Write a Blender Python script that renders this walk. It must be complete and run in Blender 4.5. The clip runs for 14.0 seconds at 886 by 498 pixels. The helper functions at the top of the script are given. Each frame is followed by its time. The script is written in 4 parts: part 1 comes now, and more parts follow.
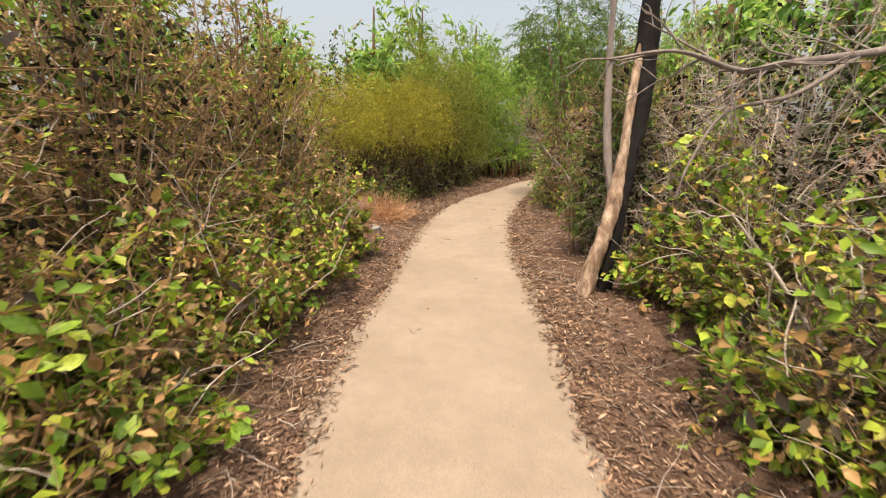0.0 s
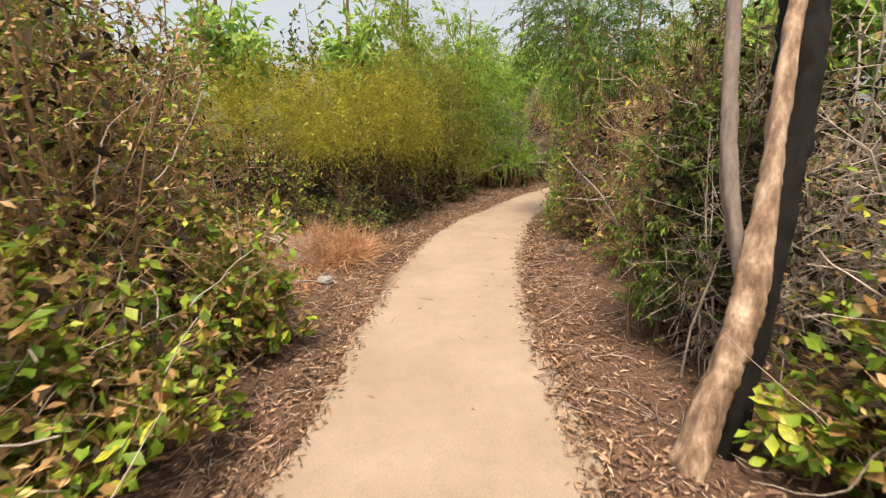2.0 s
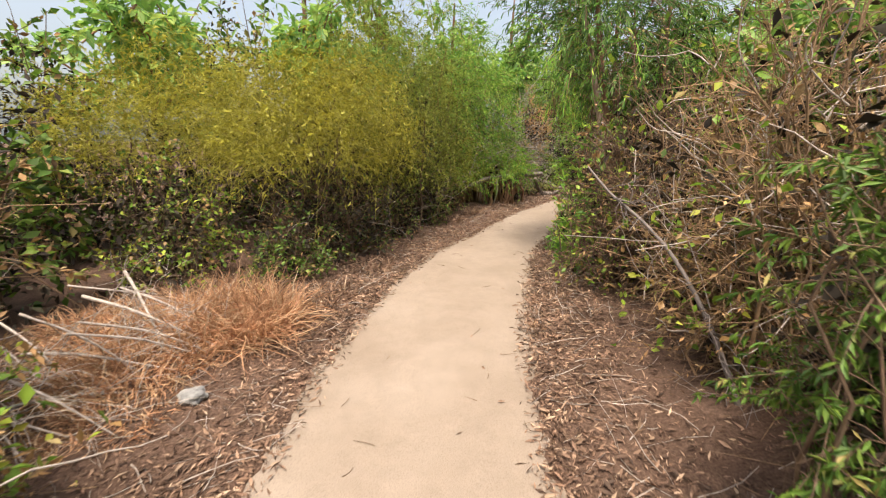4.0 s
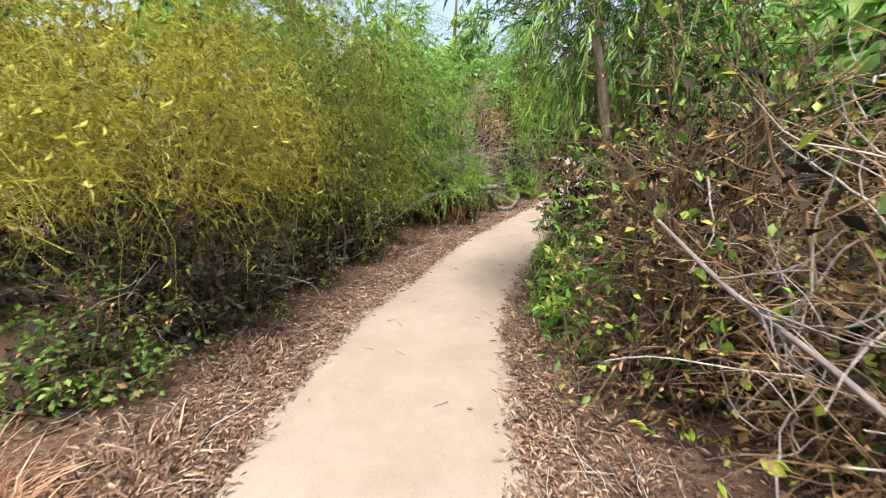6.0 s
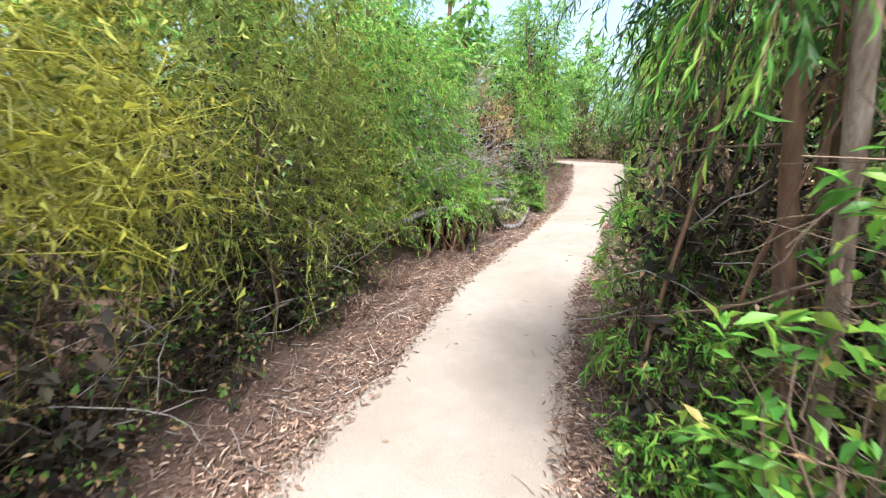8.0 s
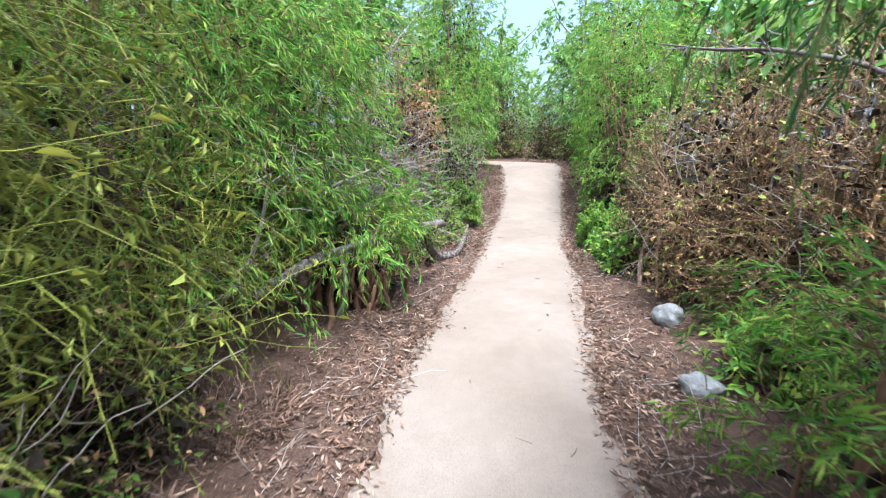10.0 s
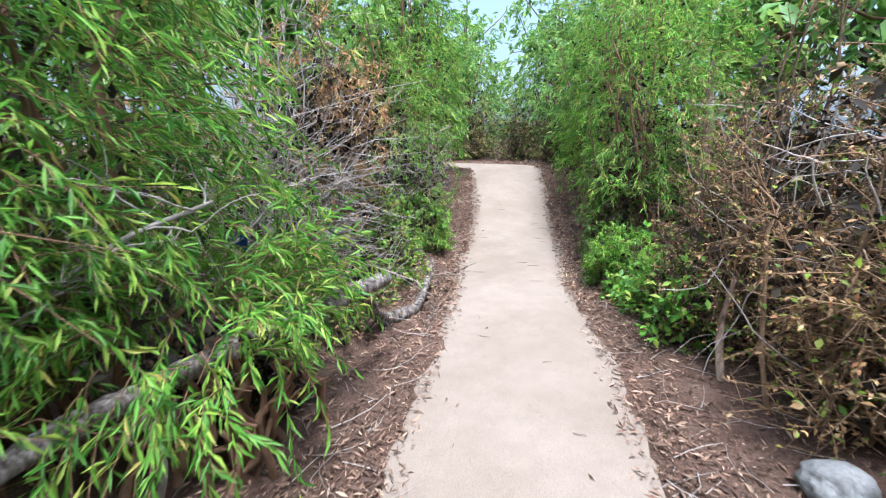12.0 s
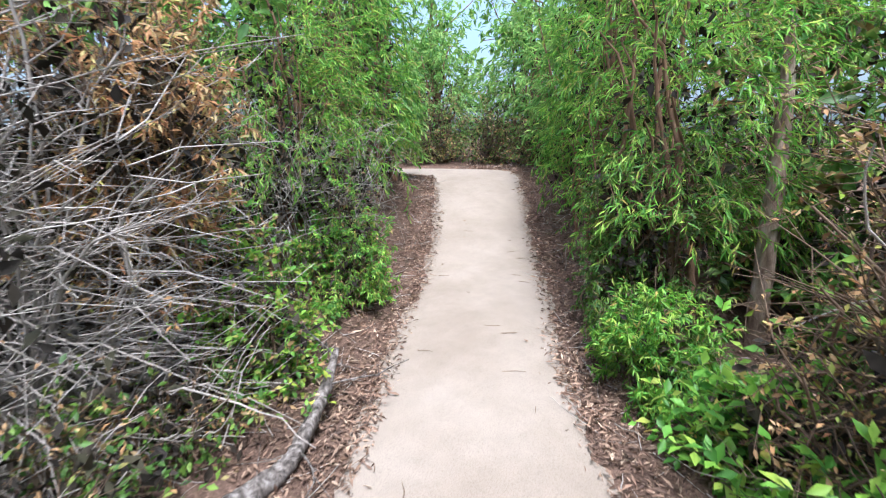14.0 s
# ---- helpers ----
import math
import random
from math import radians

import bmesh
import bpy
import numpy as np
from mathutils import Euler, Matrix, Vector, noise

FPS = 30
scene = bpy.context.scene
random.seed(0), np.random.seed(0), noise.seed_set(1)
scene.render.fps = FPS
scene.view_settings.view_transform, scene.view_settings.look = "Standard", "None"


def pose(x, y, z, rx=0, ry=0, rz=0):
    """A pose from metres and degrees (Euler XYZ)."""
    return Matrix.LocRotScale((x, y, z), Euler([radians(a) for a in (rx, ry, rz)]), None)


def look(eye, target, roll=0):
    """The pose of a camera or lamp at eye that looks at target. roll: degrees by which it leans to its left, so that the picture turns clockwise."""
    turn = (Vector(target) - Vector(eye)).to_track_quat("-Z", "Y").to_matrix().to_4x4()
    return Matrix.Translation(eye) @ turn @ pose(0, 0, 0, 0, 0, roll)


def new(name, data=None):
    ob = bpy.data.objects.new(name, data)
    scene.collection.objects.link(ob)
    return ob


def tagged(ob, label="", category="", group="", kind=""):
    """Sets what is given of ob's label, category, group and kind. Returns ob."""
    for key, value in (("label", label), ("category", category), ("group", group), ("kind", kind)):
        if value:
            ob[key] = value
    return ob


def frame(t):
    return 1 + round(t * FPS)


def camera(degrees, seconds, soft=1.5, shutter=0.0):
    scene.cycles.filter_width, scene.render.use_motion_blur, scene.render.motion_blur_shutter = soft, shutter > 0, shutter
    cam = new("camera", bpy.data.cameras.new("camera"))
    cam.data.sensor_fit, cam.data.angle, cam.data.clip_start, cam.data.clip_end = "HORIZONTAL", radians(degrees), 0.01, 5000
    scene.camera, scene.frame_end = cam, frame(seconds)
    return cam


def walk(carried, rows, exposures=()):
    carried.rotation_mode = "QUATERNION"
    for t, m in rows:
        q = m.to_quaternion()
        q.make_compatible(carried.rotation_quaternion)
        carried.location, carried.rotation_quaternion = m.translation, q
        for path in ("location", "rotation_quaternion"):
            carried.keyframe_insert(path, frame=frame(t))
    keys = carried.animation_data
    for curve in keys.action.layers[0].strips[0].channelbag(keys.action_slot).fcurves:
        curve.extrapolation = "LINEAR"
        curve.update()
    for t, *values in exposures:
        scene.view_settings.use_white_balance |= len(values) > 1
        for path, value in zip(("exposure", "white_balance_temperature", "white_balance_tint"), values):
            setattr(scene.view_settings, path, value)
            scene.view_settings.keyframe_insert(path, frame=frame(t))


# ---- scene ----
cam = camera(91.6, 14.0, soft=1.15, shutter=0.28)
PATH = [
    (0, (0.000, 0.000, 1.429), (0.000, 1.927, 0.892), -0.20),
    (0.5, (0.000, 0.508, 1.450), (0.009, 2.435, 0.916), -0.29),
    (1, (0.012, 1.012, 1.440), (0.017, 2.939, 0.906), -0.46),
    (1.5, (0.093, 1.519, 1.442), (0.102, 3.447, 0.907), -0.45),
    (2, (0.156, 1.990, 1.449), (0.171, 3.919, 0.920), -0.62),
    (2.2, (0.178, 2.191, 1.470), (0.190, 4.120, 0.942), -0.61),
    (4.3, (0.401, 4.012, 1.435), (0.498, 5.948, 0.941), -0.88),
    (4.5, (0.424, 4.195, 1.444), (0.613, 6.125, 0.955), -1.00),
    (5, (0.461, 4.653, 1.439), (0.746, 6.571, 0.950), -0.83),
    (5.5, (0.513, 5.098, 1.455), (0.811, 7.014, 0.965), -0.64),
    (6, (0.576, 5.567, 1.485), (0.896, 7.478, 0.992), -0.34),
    (6.5, (0.620, 6.003, 1.475), (0.953, 7.913, 0.983), 0.27),
    (7, (0.694, 6.467, 1.484), (1.043, 8.373, 0.989), 0.89),
    (7.5, (0.780, 6.945, 1.520), (1.139, 8.848, 1.020), 1.13),
    (8, (0.861, 7.457, 1.492), (1.230, 9.359, 0.995), 0.55),
    (8.2, (0.901, 7.669, 1.482), (1.339, 9.556, 0.987), 0.34),
    (10.3, (1.399, 9.803, 1.426), (2.157, 11.586, 0.930), -0.18),
    (10.5, (1.476, 9.975, 1.423), (2.242, 11.754, 0.924), -0.19),
    (11, (1.704, 10.392, 1.428), (2.492, 12.160, 0.926), -0.44),
    (11.5, (1.937, 10.793, 1.440), (2.810, 12.522, 0.942), -0.17),
    (12, (2.130, 11.185, 1.413), (3.016, 12.908, 0.918), -0.49),
    (12.5, (2.385, 11.551, 1.401), (3.307, 13.258, 0.913), -0.64),
    (13, (2.695, 11.897, 1.412), (3.655, 13.582, 0.922), -0.68),
    (13.5, (2.973, 12.233, 1.414), (3.935, 13.917, 0.925), -0.94),
    (14, (3.280, 12.550, 1.426), (4.244, 14.230, 0.930), -1.12),
]
EXPOSURES = [(0.0, 0.56, 8050, 14), (2.2, 0.6, 8200, 15), (4.3, 0.7, 7150, 14), (5.5, 0.85, 6650, 13), (7.0, 1.1, 6050, 9), (8.2, 1.34, 5600, 8), (10.3, 1.12, 5350, 11), (11.5, 1.0, 5350, 12), (14.0, 0.98, 5350, 11)]
walk(cam, [(t, look(eye, target, roll)) for t, eye, target, roll in PATH], EXPOSURES)

# ---------------------------------------------------------------- light
SUN_ELEVATION, SUN_AZIMUTH = radians(72), radians(195)      # azimuth clockwise from +y
world = bpy.data.worlds.new("hazy_sky")
scene.world = world
world.use_nodes = True
wn = world.node_tree
sky = wn.nodes.new("ShaderNodeTexSky")
sky.sky_type, sky.sun_disc = "NISHITA", False
sky.sun_elevation, sky.sun_rotation = SUN_ELEVATION, SUN_AZIMUTH
sky.dust_density, sky.air_density = 7.0, 1.0
haze = wn.nodes.new("ShaderNodeMix")        # bright even haze over the blue
haze.data_type, haze.blend_type = "RGBA", "ADD"
haze.inputs[0].default_value = 1.0
haze.inputs[7].default_value = (0.95, 1.18, 1.32, 1)
wn.links.new(sky.outputs[0], haze.inputs[6])
wn.links.new(haze.outputs[2], wn.nodes["Background"].inputs[0])
wn.nodes["Background"].inputs[1].default_value = 0.15
sun = new("sun", bpy.data.lights.new("sun", "SUN"))
sun.data.energy, sun.data.angle, sun.data.color = 3.6, radians(10), (1.0, 0.95, 0.87)
sun_from = Vector((math.sin(SUN_AZIMUTH) * math.cos(SUN_ELEVATION), math.cos(SUN_AZIMUTH) * math.cos(SUN_ELEVATION), math.sin(SUN_ELEVATION)))
sun.matrix_world = look(sun_from * 30, (0, 0, 0))


# ---------------------------------------------------------------- materials
def nodes_of(name):
    m = bpy.data.materials.new(name)
    m.use_nodes = True
    return m, m.node_tree, m.node_tree.nodes["Principled BSDF"]


def ramp_node(tree, stops, source, mode="LINEAR"):
    r = tree.nodes.new("ShaderNodeValToRGB")
    r.color_ramp.interpolation = mode
    el = r.color_ramp.elements
    while len(el) < len(stops):
        el.new(0.5)
    for e, (p, c) in zip(el, stops):
        e.position, e.color = p, (*c, 1)
    tree.links.new(source, r.inputs[0])
    return r.outputs[0]


def noise_node(tree, scale, detail=5.0, rough=0.6, vec=None):
    n = tree.nodes.new("ShaderNodeTexNoise")
    n.inputs["Scale"].default_value, n.inputs["Detail"].default_value, n.inputs["Roughness"].default_value = scale, detail, rough
    if vec is None:
        vec = tree.nodes.new("ShaderNodeTexCoord").outputs["Object"]
    tree.links.new(vec, n.inputs["Vector"])
    return n.outputs[0]


def mix_node(tree, a, b, fac, mode="MIX"):
    n = tree.nodes.new("ShaderNodeMix")
    n.data_type, n.blend_type = "RGBA", mode
    for value, slot in ((fac, 0), (a, 6), (b, 7)):
        if isinstance(value, (int, float)):
            n.inputs[slot].default_value = value
        elif isinstance(value, tuple):
            n.inputs[slot].default_value = (*value, 1)
        else:
            tree.links.new(value, n.inputs[slot])
    return n.outputs[2]


def bump_node(tree, bsdf, height, strength, distance):
    b = tree.nodes.new("ShaderNodeBump")
    b.inputs["Strength"].default_value, b.inputs["Distance"].default_value = strength, distance
    tree.links.new(height, b.inputs["Height"])
    tree.links.new(b.outputs[0], bsdf.inputs["Normal"])


def leaf_material(name, stops, rough=0.5, through_light=0.35, single=False):
    """Leaves: each takes its own colour from the stops, and lets some light through."""
    m, tree, bsdf = nodes_of(name)
    if single:
        value = tree.nodes.new("ShaderNodeObjectInfo").outputs["Random"]
    else:
        value = tree.nodes.new("ShaderNodeNewGeometry").outputs["Random Per Island"]
    colour = ramp_node(tree, [(p, tuple(min(0.6, v * 1.35) for v in c)) for p, c in stops], value)
    patch = noise_node(tree, 5.0, 2.0)
    colour = mix_node(tree, colour, ramp_node(tree, [(0.3, (0.55, 0.55, 0.5)), (0.7, (1.25, 1.2, 1.1))], patch), 1.0, "MULTIPLY")
    tree.links.new(colour, bsdf.inputs["Base Color"])
    bsdf.inputs["Roughness"].default_value = rough
    bsdf.inputs["Specular IOR Level"].default_value = 0.4
    tr = tree.nodes.new("ShaderNodeBsdfTranslucent")
    tree.links.new(colour, tr.inputs[0])
    mx = tree.nodes.new("ShaderNodeMixShader")
    mx.inputs[0].default_value = through_light
    tree.links.new(bsdf.outputs[0], mx.inputs[1])
    tree.links.new(tr.outputs[0], mx.inputs[2])
    tree.links.new(mx.outputs[0], tree.nodes["Material Output"].inputs[0])
    return m


def wood_material(name, stops, grain=30.0, rough=0.85, island=True, bump=0.6):
    m, tree, bsdf = nodes_of(name)
    coord = tree.nodes.new("ShaderNodeTexCoord").outputs["Object"]
    mp = tree.nodes.new("ShaderNodeMapping")
    mp.inputs["Scale"].default_value = (1, 1, 0.25)
    tree.links.new(coord, mp.inputs[0])
    fine = noise_node(tree, grain, 6.0, 0.7, mp.outputs[0])
    colour = ramp_node(tree, stops, fine)
    if island:
        tone = ramp_node(tree, [(0.0, (0.6, 0.58, 0.55)), (1.0, (1.3, 1.3, 1.3))], tree.nodes.new("ShaderNodeNewGeometry").outputs["Random Per Island"])
        colour = mix_node(tree, colour, tone, 1.0, "MULTIPLY")
    tree.links.new(colour, bsdf.inputs["Base Color"])
    bsdf.inputs["Roughness"].default_value = rough
    bsdf.inputs["Specular IOR Level"].default_value = 0.2
    bump_node(tree, bsdf, fine, bump, 0.01)
    return m


BROAD_STOPS = [(0.0, (0.06, 0.12, 0.018)), (0.3, (0.13, 0.25, 0.03)), (0.55, (0.24, 0.36, 0.045)), (0.74, (0.33, 0.37, 0.06)), (0.82, (0.24, 0.15, 0.06)), (0.92, (0.30, 0.19, 0.09)), (1.0, (0.36, 0.27, 0.16))]
M_BROAD = leaf_material("leaf_broad_mixed", BROAD_STOPS)
M_BROAD_ONE = leaf_material("leaf_broad_single", BROAD_STOPS, single=True)
M_DRY = leaf_material("leaf_dry_brown", [(0.0, (0.12, 0.072, 0.036)), (0.35, (0.25, 0.15, 0.07)), (0.6, (0.34, 0.21, 0.10)), (0.76, (0.41, 0.30, 0.17)), (0.84, (0.14, 0.16, 0.035)), (1.0, (0.18, 0.24, 0.04))], 0.7, 0.2)
M_WILLOW = leaf_material("leaf_willow_green", [(0.0, (0.05, 0.15, 0.024)), (0.35, (0.12, 0.30, 0.042)), (0.7, (0.22, 0.43, 0.06)), (0.95, (0.34, 0.46, 0.08)), (1.0, (0.36, 0.26, 0.09))], 0.45, 0.5)
M_DARK = leaf_material("leaf_dark_green", [(0.0, (0.025, 0.075, 0.018)), (0.5, (0.06, 0.15, 0.028)), (1.0, (0.13, 0.26, 0.05))], 0.5, 0.4)
M_FEATHER = leaf_material("leaf_small_green", [(0.0, (0.035, 0.085, 0.016)), (0.5, (0.08, 0.17, 0.028)), (0.88, (0.16, 0.26, 0.045)), (1.0, (0.26, 0.20, 0.08))])
M_ORANGE = leaf_material("leaf_orange_dead", [(0.0, (0.30, 0.14, 0.07)), (0.5, (0.46, 0.27, 0.13)), (0.85, (0.5, 0.36, 0.19)), (1.0, (0.36, 0.36, 0.09))], 0.7, 0.3)
M_FAR = leaf_material("leaf_tree_pale_green", [(0.0, (0.08, 0.20, 0.05)), (0.5, (0.17, 0.33, 0.075)), (1.0, (0.29, 0.41, 0.105))], 0.5, 0.48)
M_THREAD = leaf_material("stem_yellow_green", [(0.0, (0.17, 0.165, 0.028)), (0.4, (0.36, 0.35, 0.05)), (0.8, (0.48, 0.45, 0.08)), (1.0, (0.52, 0.48, 0.15))], 0.6, 0.45)
M_THREAD_DARK = leaf_material("stem_olive_green", [(0.0, (0.10, 0.135, 0.024)), (0.5, (0.20, 0.245, 0.04)), (1.0, (0.37, 0.39, 0.08))], 0.6, 0.35)
M_GRASS = leaf_material("grass_dry_orange", [(0.0, (0.22, 0.115, 0.07)), (0.45, (0.34, 0.19, 0.115)), (0.8, (0.42, 0.27, 0.17)), (1.0, (0.46, 0.35, 0.25))], 0.7, 0.25)
M_LITTER = leaf_material("litter_dry_leaves", [(0.0, (0.055, 0.034, 0.026)), (0.4, (0.125, 0.078, 0.057)), (0.7, (0.19, 0.122, 0.09)), (0.9, (0.27, 0.187, 0.14)), (1.0, (0.40, 0.31, 0.24))], 0.75, 0.1)
# inner leaves: near-black so that gaps in the bushes read as deep shade
M_INNER_SHADE = leaf_material("leaf_inner_shade", [(0.0, (0.012, 0.009, 0.007)), (0.6, (0.024, 0.018, 0.012)), (0.9, (0.026, 0.026, 0.012)), (1.0, (0.06, 0.043, 0.028))], 0.85, 0.02)
M_TWIG = wood_material("twig_brown", [(0.25, (0.07, 0.045, 0.03)), (0.6, (0.18, 0.125, 0.085)), (0.85, (0.30, 0.225, 0.16))])
M_GREY = wood_material("twig_grey_dead", [(0.25, (0.23, 0.20, 0.18)), (0.6, (0.42, 0.38, 0.345)), (0.85, (0.58, 0.54, 0.50))])
M_STRAW = wood_material("twig_tan_dead", [(0.25, (0.13, 0.085, 0.05)), (0.6, (0.30, 0.20, 0.12)), (0.85, (0.46, 0.34, 0.22))])
M_GREY_DARK = wood_material("twig_grey_brown_dead", [(0.25, (0.10, 0.085, 0.08)), (0.6, (0.20, 0.175, 0.165)), (0.85, (0.34, 0.31, 0.29))])
M_LOG = wood_material("bark_weathered_log", [(0.36, (0.035, 0.03, 0.026)), (0.5, (0.13, 0.11, 0.096)), (0.66, (0.32, 0.29, 0.265))], 38.0, 0.9, False, 1.0)
M_BARK = wood_material("bark_pale", [(0.32, (0.09, 0.055, 0.04)), (0.46, (0.21, 0.145, 0.105)), (0.56, (0.33, 0.245, 0.185)), (0.68, (0.47, 0.385, 0.315))], 16.0, 0.85, False, 1.0)
M_BARK_RED = wood_material("bark_red_brown", [(0.2, (0.09, 0.05, 0.03)), (0.5, (0.20, 0.115, 0.07)), (0.8, (0.30, 0.19, 0.12))], 18.0, 0.9, False, 0.9)
M_CHAR = wood_material("bark_charred_black", [(0.3, (0.005, 0.005, 0.005)), (0.7, (0.014, 0.013, 0.013))], 22.0, 0.95, False, 1.0)


def sand_material():
    m, tree, bsdf = nodes_of("path_sand")
    big = noise_node(tree, 1.3, 4.0, 0.6)
    mid = noise_node(tree, 9.0, 6.0, 0.65)
    fine = noise_node(tree, 160.0, 3.0, 0.7)
    c = ramp_node(tree, [(0.3, (0.215, 0.175, 0.139)), (0.5, (0.245, 0.203, 0.164)), (0.7, (0.275, 0.232, 0.192))], big)
    c = mix_node(tree, c, ramp_node(tree, [(0.3, (0.94, 0.935, 0.93)), (0.65, (1.04, 1.035, 1.03))], mid), 1.0, "MULTIPLY")
    c = mix_node(tree, c, ramp_node(tree, [(0.28, (0.72, 0.70, 0.68)), (0.5, (1.0, 1.0, 1.0)), (0.75, (1.12, 1.12, 1.12))], fine), 1.0, "MULTIPLY")
    tree.links.new(c, bsdf.inputs["Base Color"])
    bsdf.inputs["Roughness"].default_value = 0.95
    bsdf.inputs["Specular IOR Level"].default_value = 0.15
    bump_node(tree, bsdf, mix_node(tree, mid, fine, 0.75), 0.35, 0.008)
    return m


def soil_material():
    m, tree, bsdf = nodes_of("soil_litter")
    big = noise_node(tree, 2.2, 4.0, 0.6)
    fine = noise_node(tree, 70.0, 6.0, 0.75)
    c = ramp_node(tree, [(0.3, (0.065, 0.041, 0.031)), (0.55, (0.155, 0.103, 0.078)), (0.75, (0.27, 0.19, 0.145))], fine)
    c = mix_node(tree, c, ramp_node(tree, [(0.3, (0.75, 0.72, 0.7)), (0.7, (1.15, 1.12, 1.1))], big), 1.0, "MULTIPLY")
    tree.links.new(c, bsdf.inputs["Base Color"])
    bsdf.inputs["Roughness"].default_value = 0.95
    bsdf.inputs["Specular IOR Level"].default_value = 0.1
    bump_node(tree, bsdf, fine, 0.9, 0.02)
    return m


def rock_material():
    m, tree, bsdf = nodes_of("rock_grey")
    big = noise_node(tree, 7.0, 6.0, 0.65)
    fine = noise_node(tree, 60.0, 4.0, 0.7)
    c = ramp_node(tree, [(0.3, (0.16, 0.165, 0.165)), (0.55, (0.27, 0.275, 0.27)), (0.75, (0.38, 0.385, 0.375))], big)
    c = mix_node(tree, c, ramp_node(tree, [(0.3, (0.75, 0.75, 0.75)), (0.7, (1.1, 1.1, 1.1))], fine), 1.0, "MULTIPLY")
    tree.links.new(c, bsdf.inputs["Base Color"])
    bsdf.inputs["Roughness"].default_value = 0.85
    bump_node(tree, bsdf, fine, 0.7, 0.01)
    return m


M_SAND, M_SOIL, M_ROCK = sand_material(), soil_material(), rock_material()


# ---------------------------------------------------------------- mesh helpers
def np_mesh(name, verts, faces, material, smooth=True):
    """A mesh from arrays: verts (n, 3), faces (m, 3 or 4)."""
    me = bpy.data.meshes.new(name)
    verts, faces = np.asarray(verts, np.float32), np.asarray(faces, np.int32)
    k = faces.shape[1]
    me.vertices.add(len(verts))
    me.vertices.foreach_set("co", verts.ravel())
    me.loops.add(faces.size)
    me.loops.foreach_set("vertex_index", faces.ravel())
    me.polygons.add(len(faces))
    me.polygons.foreach_set("loop_start", np.arange(0, faces.size, k, dtype=np.int32))
    me.polygons.foreach_set("use_smooth", np.full(len(faces), smooth))
    me.update(calc_edges=True)
    me.materials.append(material)
    return me


def pieces(name, paths, radii, sides, material, parent):
    """Each stem or twig a part of its own."""
    for k in range(len(paths)):
        p0 = paths[k, 0]
        ob = part(name, np_mesh(name, *tube_arrays((paths[k] - p0)[None], radii[k][None], sides), material), parent)
        ob.location = p0


def part(name, data, parent, label="", kind=""):
    ob = new(name, data)
    ob.parent = parent
    return tagged(ob, label=label, kind=kind)


def thing(name, loc, label, category, group="", kind=""):
    ob = new(name)
    ob.empty_display_size = 0.1
    ob.location = loc
    return tagged(ob, label, category, group, kind)


def unit(v):
    return v / np.maximum(np.linalg.norm(v, axis=-1, keepdims=True), 1e-9)


def tube_arrays(paths, radii, sides=3):
    """Tubes along paths (n, k, 3) with radii (n, k)."""
    n, k, _ = paths.shape
    tang = np.gradient(paths, axis=1)
    tang = unit(tang)
    mean = np.abs(unit(paths[:, -1] - paths[:, 0]))[:, None, :]
    ref = np.where(mean[..., 2:3] > 0.7, np.array([0.93, 0.36, 0]), np.array([0, 0, 1.0]))
    a = unit(np.cross(tang, ref))
    b = np.cross(tang, a)
    ang = np.arange(sides) * 2 * np.pi / sides
    ring = paths[:, :, None, :] + radii[:, :, None, None] * (np.cos(ang)[None, None, :, None] * a[:, :, None, :] + np.sin(ang)[None, None, :, None] * b[:, :, None, :])
    idx = np.arange(n * k * sides).reshape(n, k, sides)
    q = np.stack([idx[:, :-1], np.roll(idx, -1, 2)[:, :-1], np.roll(idx, -1, 2)[:, 1:], idx[:, 1:]], -1)
    return ring.reshape(-1, 3), q.reshape(-1, 4)


def merge(groups):
    vs, fs, base = [], [], 0
    for v, f in groups:
        vs.append(v), fs.append(f + base)
        base += len(v)
    return np.concatenate(vs), np.concatenate(fs)


def leaf_arrays(rng, p, d, length, width, shape="broad", curl=0.25):
    """Leaves at p along d. broad: folded, four triangles; narrow: two triangles; both end in a point."""
    n = len(p)
    d = unit(d)
    side = unit(np.cross(d, rng.normal(size=(n, 3)) * 0.6 + np.array([0, 0, 1.0])))
    up = np.cross(side, d)
    L, W = length[:, None], width[:, None]
    base, tip = p, p + d * L - up * L * curl
    left, right = p + d * L * 0.55 + side * W * 0.5, p + d * L * 0.55 - side * W * 0.5
    if shape == "broad":
        mid = p + d * L * 0.5 - up * W * 0.22
        v = np.stack([base, right, tip, left, mid], 1).reshape(-1, 3)
        f = np.array([[0, 1, 4], [0, 4, 3], [4, 1, 2], [3, 4, 2]])
        return v, (np.arange(n)[:, None, None] * 5 + f[None]).reshape(-1, 3)
    v = np.stack([base, right, tip, left], 1).reshape(-1, 3)
    f = np.array([[0, 1, 2], [0, 2, 3]])
    return v, (np.arange(n)[:, None, None] * 4 + f[None]).reshape(-1, 3)


def along(paths, u):
    """Points at parameters u (n, m) in 0..1 on paths (n, k, 3): (n, m, 3), and the directions there."""
    k = paths.shape[1]
    f = np.clip(u, 0, 0.999) * (k - 1)
    i = f.astype(int)
    w = (f - i)[..., None]
    rows = np.arange(len(paths))[:, None]
    a, b = paths[rows, i], paths[rows, i + 1]
    return a * (1 - w) + b * w, unit(b - a)


